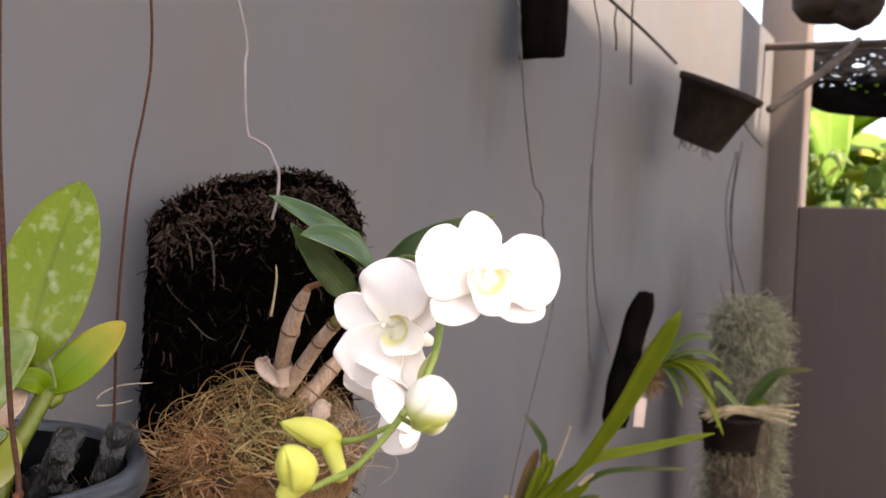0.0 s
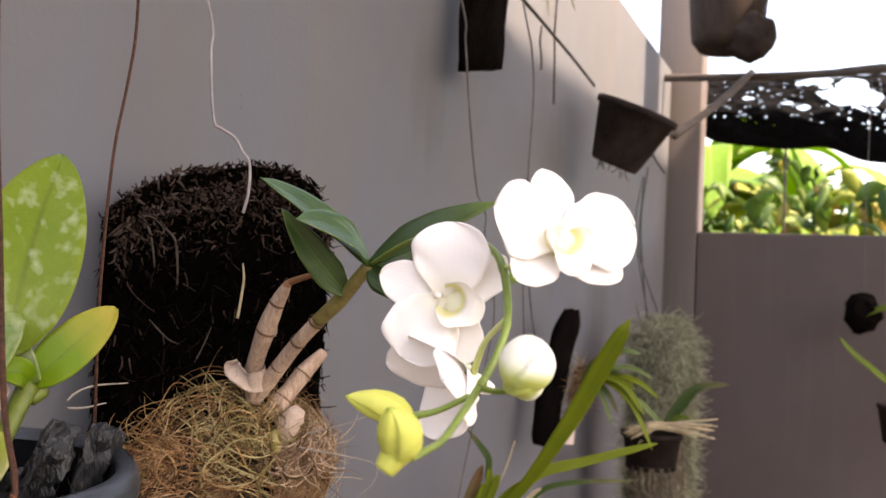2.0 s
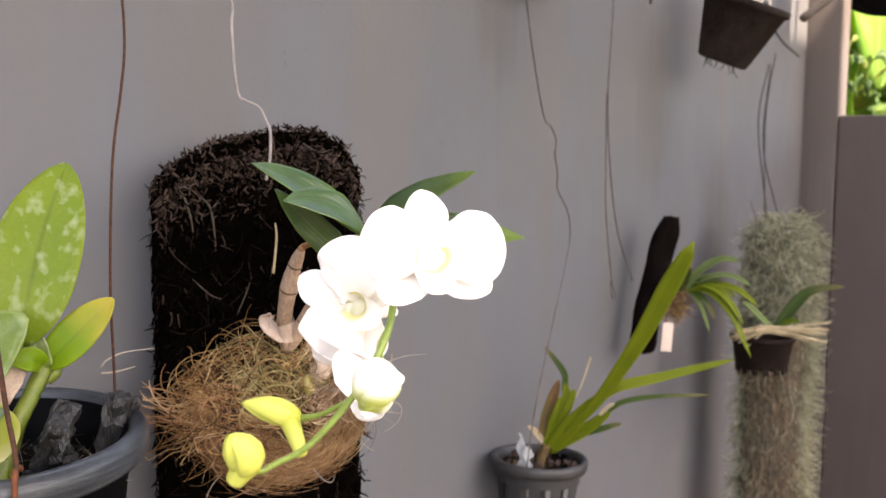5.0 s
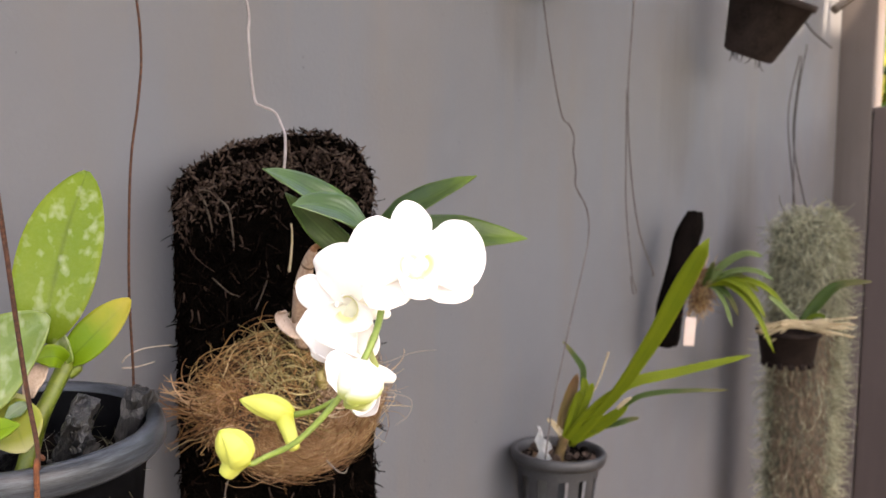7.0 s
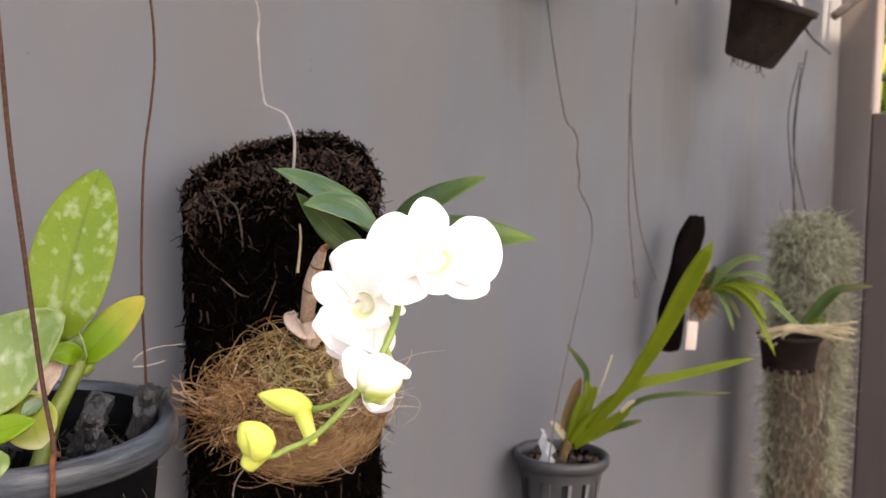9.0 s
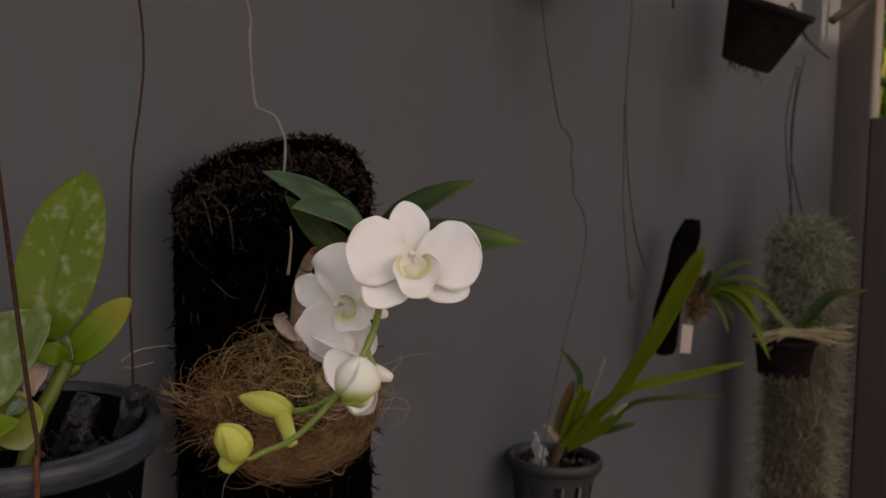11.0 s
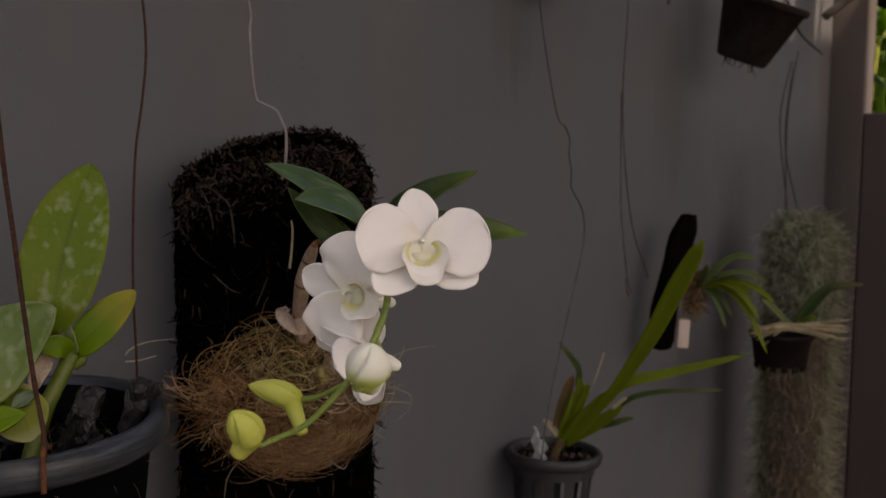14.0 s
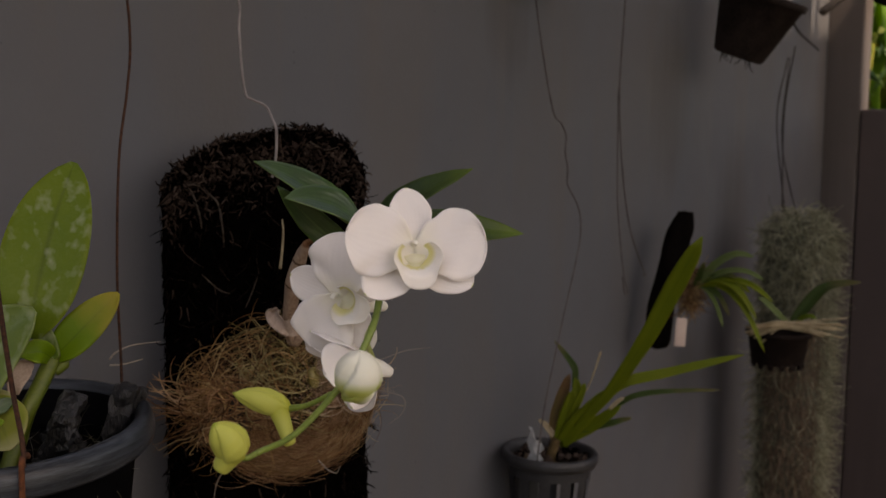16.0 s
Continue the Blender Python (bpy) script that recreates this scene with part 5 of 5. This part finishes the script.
def log_mount():
    rng = np.random.default_rng(12)
    g = Geo()
    c = spline(((1.262, 0.645, 1.712), (1.268, 0.645, 1.85), (1.275, 0.645, 2.05)), 14)
    v, f = [], []
    for i, q in enumerate(c):
        for k in range(22):
            a = 2 * math.pi * k / 22
            r = 0.040 + 0.004 * i / 14
            d = noise.noise(Vector((math.cos(a) * 2, math.sin(a) * 2, i * 0.35))) * 0.006
            v.append((q[0] + (r + d) * math.cos(a), q[1] + (r * 0.85 + d) * math.sin(a), q[2] + 0.004 * noise.noise(Vector((a, i, 3.0))) + (0.008 * math.cos(a) if i == 0 else 0)))
    for i in range(14):
        for k in range(22):
            b = (k + 1) % 22
            f.append((i * 22 + k, i * 22 + b, (i + 1) * 22 + b, (i + 1) * 22 + k))
    f += [tuple(reversed(range(22))), tuple(14 * 22 + k for k in range(22))]
    g.add(v, f)
    solo("bark_log", g, M_BARK, "black charred log hanging high on the wall", "log")
    ob = thing("log_orchid", "small yellow-green leaves growing from the charred log", "orchid", (1.30, 0.61, 1.95))
    for tip, half in (((1.482, 0.606, 1.862), 0.014), ((1.66, 0.612, 1.925), 0.012), ((1.44, 0.59, 1.96), 0.013)):
        b, tip = Vector((1.30, 0.612, 1.95)), Vector(tip)
        part("leaf", blade(Geo(), (b, b.lerp(tip, 0.35) + Vector((0, 0, 0.03)), b.lerp(tip, 0.7) + Vector((0, 0, 0.025)), tip), half, (-0.5, -0.5, 0.6), "lance", 0.25), M_LEAFYEL, ob)
    part("stem", tube(Geo(), ((1.285, 0.612, 1.945), (1.295, 0.610, 1.952), (1.305, 0.608, 1.958)), 0.006, 6, 8), M_STEM, ob)


def stick_mount():
    ob = thing("stick_mount", "black charred stick with brown root fibres, leaning on the wall", "plant mount", (1.68, 0.643, 1.09))
    g = Geo()
    c = spline(((1.676, 0.640, 1.075), (1.690, 0.638, 1.16), (1.722, 0.628, 1.26), (1.750, 0.618, 1.338)), 16)
    v, f = [], []
    for i, q in enumerate(c):
        for k in range(18):
            a = 2 * math.pi * k / 18
            r = (0.026 + 0.004 * noise.noise(Vector((math.cos(a) * 1.5, math.sin(a) * 1.5, i * 0.4)))) * (1 - 0.45 * max(0, i - 13) ** 2 / 9 - 0.2 * (i == 0))
            v.append((q[0] + r * math.cos(a), q[1] + r * math.sin(a), q[2] + 0.006 * noise.noise(Vector((math.cos(a), math.sin(a), i * 0.9)))))
    for i in range(16):
        for k in range(18):
            b = (k + 1) % 18
            f.append((i * 18 + k, i * 18 + b, (i + 1) * 18 + b, (i + 1) * 18 + k))
    f += [tuple(reversed(range(18))), tuple(16 * 18 + k for k in range(18))]
    part("stick", g.add(v, f), M_BARK, ob)
    rng = np.random.default_rng(21)
    g = Geo()
    for _ in range(420):
        s = rng.random()
        strand(g, (1.680 + 0.03 * s + rng.normal(0, 0.008), 0.598 - 0.030 * rng.random(), 1.160 + 0.070 * s), (rng.normal(0, 0.4), rng.normal(-0.3, 0.5), rng.normal(-0.4, 0.6)), rng.uniform(0.02, 0.05), 0.0007, rng, 0.5, 6)
    tagged(part("root_tangle", g, M_COIR, ob, "brown root fibres"), kind="stuff")
    tag = tagged(part("plant_tag", block(Geo(), (-0.0105, -0.0008, -0.028), (0.0105, 0.0008, 0.028), 0.0006, pose(1.660, 0.586, 1.112, 0, 3, -55)), M_TAG), "pale pinkish blank plant tag hanging below the stick", "plant tag")
    return ob


def little_plant():
    b = Vector((1.690, 0.572, 1.198))
    ob = thing("tufted_orchid", "small tufted plant with narrow arching leaves on the black stick", "orchid", b)
    for tip, half, mat, sag in (
            ((1.705, 0.467, 1.262), 0.0095, M_STRAPP, 0.022), ((1.712, 0.446, 1.218), 0.0075, M_STRAPP, 0.022), ((1.710, 0.429, 1.180), 0.0085, M_STRAPY, 0.024),
            ((1.672, 0.508, 1.128), 0.0055, M_STRAPP, 0.024), ((1.685, 0.433, 1.087), 0.0070, M_STRAPY, 0.045), ((1.690, 0.452, 1.148), 0.0085, M_STRAPY, 0.034),
            ((1.677, 0.549, 1.250), 0.006, M_STRAPD, 0.0), ((1.72, 0.475, 1.192), 0.009, M_STRAPY, 0.018), ((1.70, 0.495, 1.222), 0.0075, M_STRAPD, 0.010), ((1.695, 0.470, 1.165), 0.0085, M_STRAPY, 0.026), ((1.68, 0.500, 1.150), 0.0070, M_STRAPD, 0.020)):
        tip = Vector(tip)
        line = (b, b.lerp(tip, 0.35) + Vector((0, 0, sag)), b.lerp(tip, 0.7) + Vector((0, 0, sag)), tip)
        part("leaf", blade(Geo(), line, half, (-0.5, -0.35, 0.75), "strap", 0.35, 0.0, 14, 7, 0.001), mat, ob)


def moss_column():
    rng = np.random.default_rng(31)
    top, low = Vector((2.235, 0.539, 1.333)), 0.55
    ob = thing("moss_column", "tall hanging cushion of grey-green moss strands", "hanging moss", Vector((2.2, 0.56, low)))
    g = Geo()
    lathe(g, [(0.0, top.z - 0.02 - low), (0.045, top.z - 0.03 - low), (0.072, top.z - 0.07 - low), (0.076, 0.4), (0.07, 0.0), (0.0, 0.0)], (2.237, 0.526, low), 28)
    part("core", g, speckled("moss_core", (0.07, 0.07, 0.052), (0.18, 0.18, 0.14), 60, 0.95, 1.0, 0.01), ob)
    g, gb = Geo(), Geo()
    for _ in range(6200):
        a = rng.uniform(math.radians(120), math.radians(330))
        z = low + (top.z - low) * rng.random()
        e = min(1.0, math.sqrt(max(0.0, (top.z - z) / 0.06)))
        r = 0.080 * (0.35 + 0.65 * e)
        q = (2.237 + r * math.cos(a), 0.526 + r * math.sin(a), z)
        way = (math.cos(a) * 0.5 + rng.normal(0, 0.6), math.sin(a) * 0.4 + rng.normal(0, 0.6), rng.normal(-0.7, 0.7))
        left = math.radians(150) < a < math.radians(246) and z < 1.06
        if left:
            way = (rng.normal(0, 0.15), rng.normal(0, 0.15), -1)
        strand(gb if left and rng.random() < 0.9 else g, q, way, rng.uniform(0.02, 0.055), rng.uniform(0.0006, 0.0012), rng, 0.6, 6)
    for _ in range(500):
        a = rng.uniform(math.radians(240), math.radians(340))
        z = low + (top.z - 0.06 - low) * rng.random()
        strand(g, (2.237 + 0.082 * math.cos(a), 0.526 + 0.082 * math.sin(a), z), (math.cos(a), math.sin(a), rng.normal(-0.3, 0.4)), rng.uniform(0.03, 0.06), 0.0008, rng, 0.6, 7)
    part("moss_strands", g, M_MOSS, ob)
    part("brown_strands", gb, M_MOSSB, ob, "dull brown lower strands")
    for pts in (((2.666, 0.66, 1.759), (2.55, 0.65, 1.57), (2.235, 0.56, 1.31)), ((2.60, 0.66, 1.723), (2.48, 0.65, 1.555), (2.26, 0.56, 1.31)), ((2.62, 0.66, 1.723), (2.50, 0.64, 1.5), (2.21, 0.52, 1.31))):
        part("wire", tube(Geo(), pts, 0.0018, 16, 6), M_DARKWIRE, ob)


def hanging_basket():
    c = Vector((1.985, 0.490, 1.078))
    ob = thing("small_basket", "small dark slotted basket pot tied in front of the moss", "plant pot", c - Vector((0, 0, 0.075)))
    part("body", lathe(Geo(), [(0.0, -0.072), (0.050, -0.072), (0.054, -0.068), (0.062, -0.012), (0.067, -0.011), (0.068, 0.0), (0.063, 0.0), (0.058, -0.012), (0.050, -0.060), (0.0, -0.060)], c, 40), M_BASKET, ob)
    for k in range(14):
        a = 2 * math.pi * k / 14
        part("foot", block(Geo(), (-0.006, -0.003, -0.080), (0.006, 0.003, -0.066), 0.001, Matrix.Translation(c + Vector((0.051 * math.cos(a), 0.051 * math.sin(a), 0))) @ Matrix.Rotation(a + 1.5708, 4, "Z")), M_BASKET, ob)
    part("tie", tube(Geo(), ((2.040, 0.500, 1.072), (2.10, 0.512, 1.076), (2.205, 0.524, 1.080)), 0.0016, 10, 6), M_DARKWIRE, ob, "dark wire tie into the moss")
    rng = np.random.default_rng(8)
    st = thing("straw_tie", "bundle of dry yellow straw laid across the small basket", "dry straw", (1.93, 0.45, 1.09))
    for _ in range(16):
        y0, y1 = 0.545 - 0.06 * rng.random(), 0.345 + 0.06 * rng.random()
        dz, dx = rng.normal(0, 0.010), rng.normal(0, 0.010)
        part("straw", tube(Geo(), ((1.915 + dx, y0, 1.083 - dz), (1.932, 0.46, 1.100 + rng.normal(0, 0.003)), (1.960 + dx, y1, 1.104 + dz - 0.008)), (0.002, 0.0026, 0.0014), 10, 5), M_STRAW, st)
    pl = thing("basket_plant", "sparse green leaves growing from the small basket", "orchid", (1.97, 0.46, 1.09))
    for line, half, mat in ((((1.965, 0.455, 1.095), (1.975, 0.438, 1.130), (1.992, 0.399, 1.178), (2.010, 0.335, 1.192)), 0.013, M_STRAPD),
                            (((1.965, 0.46, 1.09), (1.955, 0.49, 1.12), (1.95, 0.51, 1.14), (1.945, 0.525, 1.15)), 0.009, M_STRAPP),
                            (((1.965, 0.46, 1.09), (1.95, 0.44, 1.11), (1.945, 0.42, 1.12), (1.94, 0.405, 1.118)), 0.008, M_STRAP)):
        part("leaf", blade(Geo(), line, half, (-0.5, -0.4, 0.75), "strap", 0.3, 0.0, 14, 7, 0.001), mat, pl)


def tilted_pot():
    rim, foot = Vector((1.976, 0.548, 1.793)), Vector((1.980, 0.600, 1.665))
    ax = (rim - foot)
    h = ax.length
    m = ax.to_track_quat("Z", "Y").to_matrix().to_4x4()
    ob = thing("tilted_pot", "dusty dark plastic pot hanging askew from wires", "plant pot", foot)
    prof = [(0.0, 0.0), (0.050, 0.0), (0.055, 0.005), (0.088, h - 0.016), (0.094, h - 0.015), (0.096, h - 0.002), (0.092, h), (0.086, h - 0.002), (0.053, 0.010), (0.0, 0.010)]
    part("body", lathe(Geo(), prof, foot, 56, m), M_HANGPOT, ob)
    part("filling", lathe(Geo(), [(0.0, h - 0.030), (0.05, h - 0.028), (0.078, h - 0.035)], foot, 30, m), M_BARK, ob)
    rng = np.random.default_rng(4)
    g = Geo()
    for _ in range(9):
        a, g = rng.uniform(0, 6.28), Geo()
        strand(g, foot + m @ Vector((0.035 * math.cos(a), 0.035 * math.sin(a), 0.0)), (0, 0, -1), rng.uniform(0.01, 0.03), 0.0012, rng, 0.4, 5)
        part("root", g, M_FIBRE, ob, "dry root end under the pot")
    part("wire", tube(Geo(), (foot + ax + m.to_3x3() @ Vector((0.10, 0, 0)), (2.25, 0.58, 1.83), (2.60, 0.64, 1.80), (2.915, 0.655, 1.775)), 0.003, 16, 6), M_DARKWIRE, ob)


loose_wires()
log_mount()
stick_mount()
little_plant()
moss_column()
hanging_basket()
tilted_pot()


# ---- the corner and beyond the end wall ----
def corner_things():
    g = tube(Geo(), ((3.094, 0.72, 2.133), (2.994, 0.404, 2.099), (2.90, 0.18, 2.075), (2.81, 0.021, 2.063), (2.60, -0.60, 2.03), (2.4, -1.2, 2.02)), 0.013, 40, 10)
    solo("bamboo_pole", g, M_BAMBOO, "thin grey-brown pole across the corner", "pole", "poles in the corner")
    g = tube(Geo(), ((2.60, 0.575, 1.84), (2.80, 0.48, 1.975), (2.992, 0.404, 2.112)), 0.012, 14, 10)
    solo("bamboo_pole", g, M_BAMBOO, "short slanting pole tied under the longer one", "pole", "poles in the corner")
    ob = thing("hanging_stump", "brown wooden stump with a dark root ball hanging from a pole", "plant mount", (2.86, 0.45, 2.12))
    g = Geo()
    lathe(g, [(0.0, 0.02), (0.085, 0.0), (0.108, 0.03), (0.118, 0.15), (0.122, 0.40), (0.0, 0.40)], (2.85, 0.468, 2.15), 30)
    part("trunk", g, M_WOOD, ob)
    g = Geo()
    blob(g, (2.82, 0.400, 2.185), (0.08, 0.078, 0.075), 0.012, 22)
    part("root_ball", g, M_HANGPOT, ob)
    ob = thing("wall_pot", "small black pot with a green shoot hanging on the brown wall", "plant pot", (3.05, 0.055, 1.30))
    part("pot", blob(Geo(), (3.045, 0.057, 1.353), (0.055, 0.055, 0.062), 0.012, 30), M_BARK, ob)
    part("leaf", blade(Geo(), ((3.0, 0.05, 1.35), (2.99, 0.0, 1.372), (2.99, -0.06, 1.385), (2.99, -0.14, 1.40)), 0.012, (-0.7, -0.1, 0.7), "strap", 0.3), M_STRAP, ob)
    part("wire", tube(Geo(), ((3.06, 0.055, 1.40), (3.07, 0.056, 1.60), (3.12, 0.05, 2.09)), 0.0016, 14, 6), M_WIRE, ob)
    ob = thing("wall_plant", "narrow-leaved green plant hanging low on the brown wall", "plant", (2.95, -0.05, 1.08))
    for tip, half in (((2.894, 0.121, 1.280), 0.011), ((2.9, 0.05, 1.22), 0.010), ((2.9, -0.20, 1.30), 0.011), ((2.88, -0.05, 1.32), 0.010)):
        part("leaf", blade(Geo(), ((2.95, -0.05, 1.08), (2.93, -0.03, 1.14), Vector((2.94, -0.04, 1.1)).lerp(Vector(tip), 0.7), tip), half, (-0.7, -0.2, 0.6), "strap", 0.3), M_STRAP, ob)
    part("pot", lathe(Geo(), [(0.0, 0.0), (0.045, 0.0), (0.06, 0.10), (0.064, 0.10), (0.064, 0.112), (0.055, 0.112), (0.05, 0.09), (0.0, 0.09)], (2.95, -0.05, 0.98), 28), M_HANGPOT, ob)
    part("wire", tube(Geo(), ((2.95, -0.05, 1.08), (2.90, -0.045, 1.6), (2.793, -0.04, 2.061)), 0.0016, 14, 6), M_WIRE, ob)


def shade_net():
    """A slack roll of shade cloth, worn into holes."""
    rng = np.random.default_rng(17)
    ny, nz = 380, 90
    v, f, keep = [], [], []
    for i in range(ny + 1):
        y = 0.66 - 3.4 * i / ny
        low = 2.02 - 0.24 * (1 - math.exp(-(0.66 - y) * 1.3)) + 0.02 * math.sin(y * 9)
        for j in range(nz + 1):
            k = j / nz
            a = k * math.pi * 1.25
            top = 2.21 + 0.02 * math.sin(y * 3)
            z = low + (top - low) * k
            x = 3.46 - 0.07 * math.sin(a) + 0.03 * noise.noise(Vector((y * 6, k * 4, 0))) + 0.015 * noise.noise(Vector((y * 17, k * 12, 5)))
            v.append((x, y, z + 0.012 * noise.noise(Vector((y * 8, k * 5, 9)))))
    for i in range(ny):
        for j in range(nz):
            h = noise.noise(Vector((i * 0.05, j * 0.075, 2.0))) + 0.6 * noise.noise(Vector((i * 0.15, j * 0.19, 7.0)))
            y, k = 0.66 - 3.4 * i / ny, j / nz
            if h > 0.50 and 34 < j < nz - 3:
                continue
            if math.hypot((y - 0.11) / 0.085, (k - 0.70) / 0.20) + 0.5 * h < 1:
                continue
            if rng.random() < 0.035 + 0.05 * max(0, h) and j > 24:
                continue
            a = i * (nz + 1) + j
            f.append((a, a + nz + 1, a + nz + 2, a + 1))
    ob = thing("shade_net", "sagging black shade cloth full of worn holes", "shade cloth", (3.46, 0.0, 2.0))
    part("cloth", Geo().add(v, f), M_NET, ob).modifiers.new("cloth", "SOLIDIFY").thickness = 0.002
    part("rope", tube(Geo(), ((3.46, 0.68, 2.21), (3.46, -0.4, 2.205), (3.46, -1.5, 2.21), (3.46, -2.8, 2.21)), 0.006, 30, 8), M_DARKWIRE, ob)


def banana(at, height, count, seed, yellow):
    rng = np.random.default_rng(seed)
    at = Vector(at)
    ob = thing("banana_plant", "sunlit banana plant with broad torn leaves beyond the wall", "banana plant", at, "banana plants")
    part("trunk", tube(Geo(), (at, at + Vector((0.03, 0.02, height * 0.5)), at + Vector((0.05, 0.0, height))), (0.11, 0.09, 0.06), 14, 14), M_STEM, ob)
    top = at + Vector((0.05, 0, height * 0.95))
    for k in range(count):
        a = 2 * math.pi * (k / count) + rng.uniform(-0.3, 0.3)
        ln, rise = rng.uniform(0.9, 1.5), rng.uniform(0.1, 0.8)
        out = Vector((math.cos(a), math.sin(a), 0))
        line = (top, top + out * ln * 0.35 + Vector((0, 0, rise * 0.6)), top + out * ln * 0.75 + Vector((0, 0, rise * 0.45)), top + out * ln + Vector((0, 0, rise * 0.45 - 0.55)))
        part("leaf", blade(Geo(), line, rng.uniform(0.10, 0.20), (0.1 + rng.normal(0, 0.5), rng.normal(0, 0.5), 1.0), "strap", rng.uniform(-0.4, 0.2), 0.0, 18, 9, 0.003, 0.02, k), M_BANANAY if rng.random() < yellow else M_BANANA, ob)


def hedge():
    rng = np.random.default_rng(44)
    m = Mat("mixed_bush_leaf", 0.45)
    c = m.ramp(m.island(), ((0.0, (0.035, 0.085, 0.018)), (0.40, (0.08, 0.165, 0.03)), (0.70, (0.17, 0.25, 0.05)), (0.86, (0.34, 0.36, 0.08)), (0.94, (0.32, 0.21, 0.04)), (1.0, (0.16, 0.10, 0.05))))
    m.color(c).glow_through(c, 0.5)
    for x0, x1, count, tall, seed in ((5.8, 7.2, 1100, 2.0, 1.0), (7.4, 9.5, 1300, 2.25, 4.0)):
        g = Geo()
        for _ in range(count):
            y = rng.uniform(-1.6, 2.4)
            q = np.array((rng.uniform(x0, x1), y, 0.0))
            q[2] = 0.9 + (rng.random() ** 0.8) * (tall - 0.9 + 0.45 * noise.noise(Vector((y * 1.1, q[0] * 0.4, seed))) + 0.42 * y)
            d = unit(rng.normal(0, 1, 3) + np.array((-0.3, 0, 0.2)))
            ln = rng.uniform(0.07, 0.24)
            blade(g, (q, q + d * ln * 0.5 + np.array((0, 0, 0.02)), q + d * ln - np.array((0, 0, 0.03))), ln * rng.uniform(0.12, 0.28), rng.normal(0, 1, 3), "lance", 0.2, 0.0, 5, 3, 0.002)
        solo("hedge", g, m.m, "sunlit green and yellow bushes beyond the wall", "bushes", kind="stuff")


corner_things()
shade_net()
for k, (bx, by, bh) in enumerate(((7.8, 1.25, 2.5), (7.4, 1.5, 1.9), (8.4, 0.35, 1.7), (7.6, -0.6, 1.4), (8.3, -1.0, 1.7), (8.0, 1.6, 2.1), (9.2, 0.6, 2.3), (7.8, -1.9, 1.5), (10.0, -0.3, 2.2), (9.6, 2.2, 2.4))):
    banana((bx, by, 0), bh, 10, k + 1, 0.0 if bh > 2.45 else 0.25)
hedge()
solo("fence_post", tube(Geo(), ((4.93, 0.40, 0.0), (4.93, 0.40, 1.4), (4.93, 0.402, 2.4)), 0.006, 10, 8), M_DARKWIRE, "thin dark post among the bushes", "post")
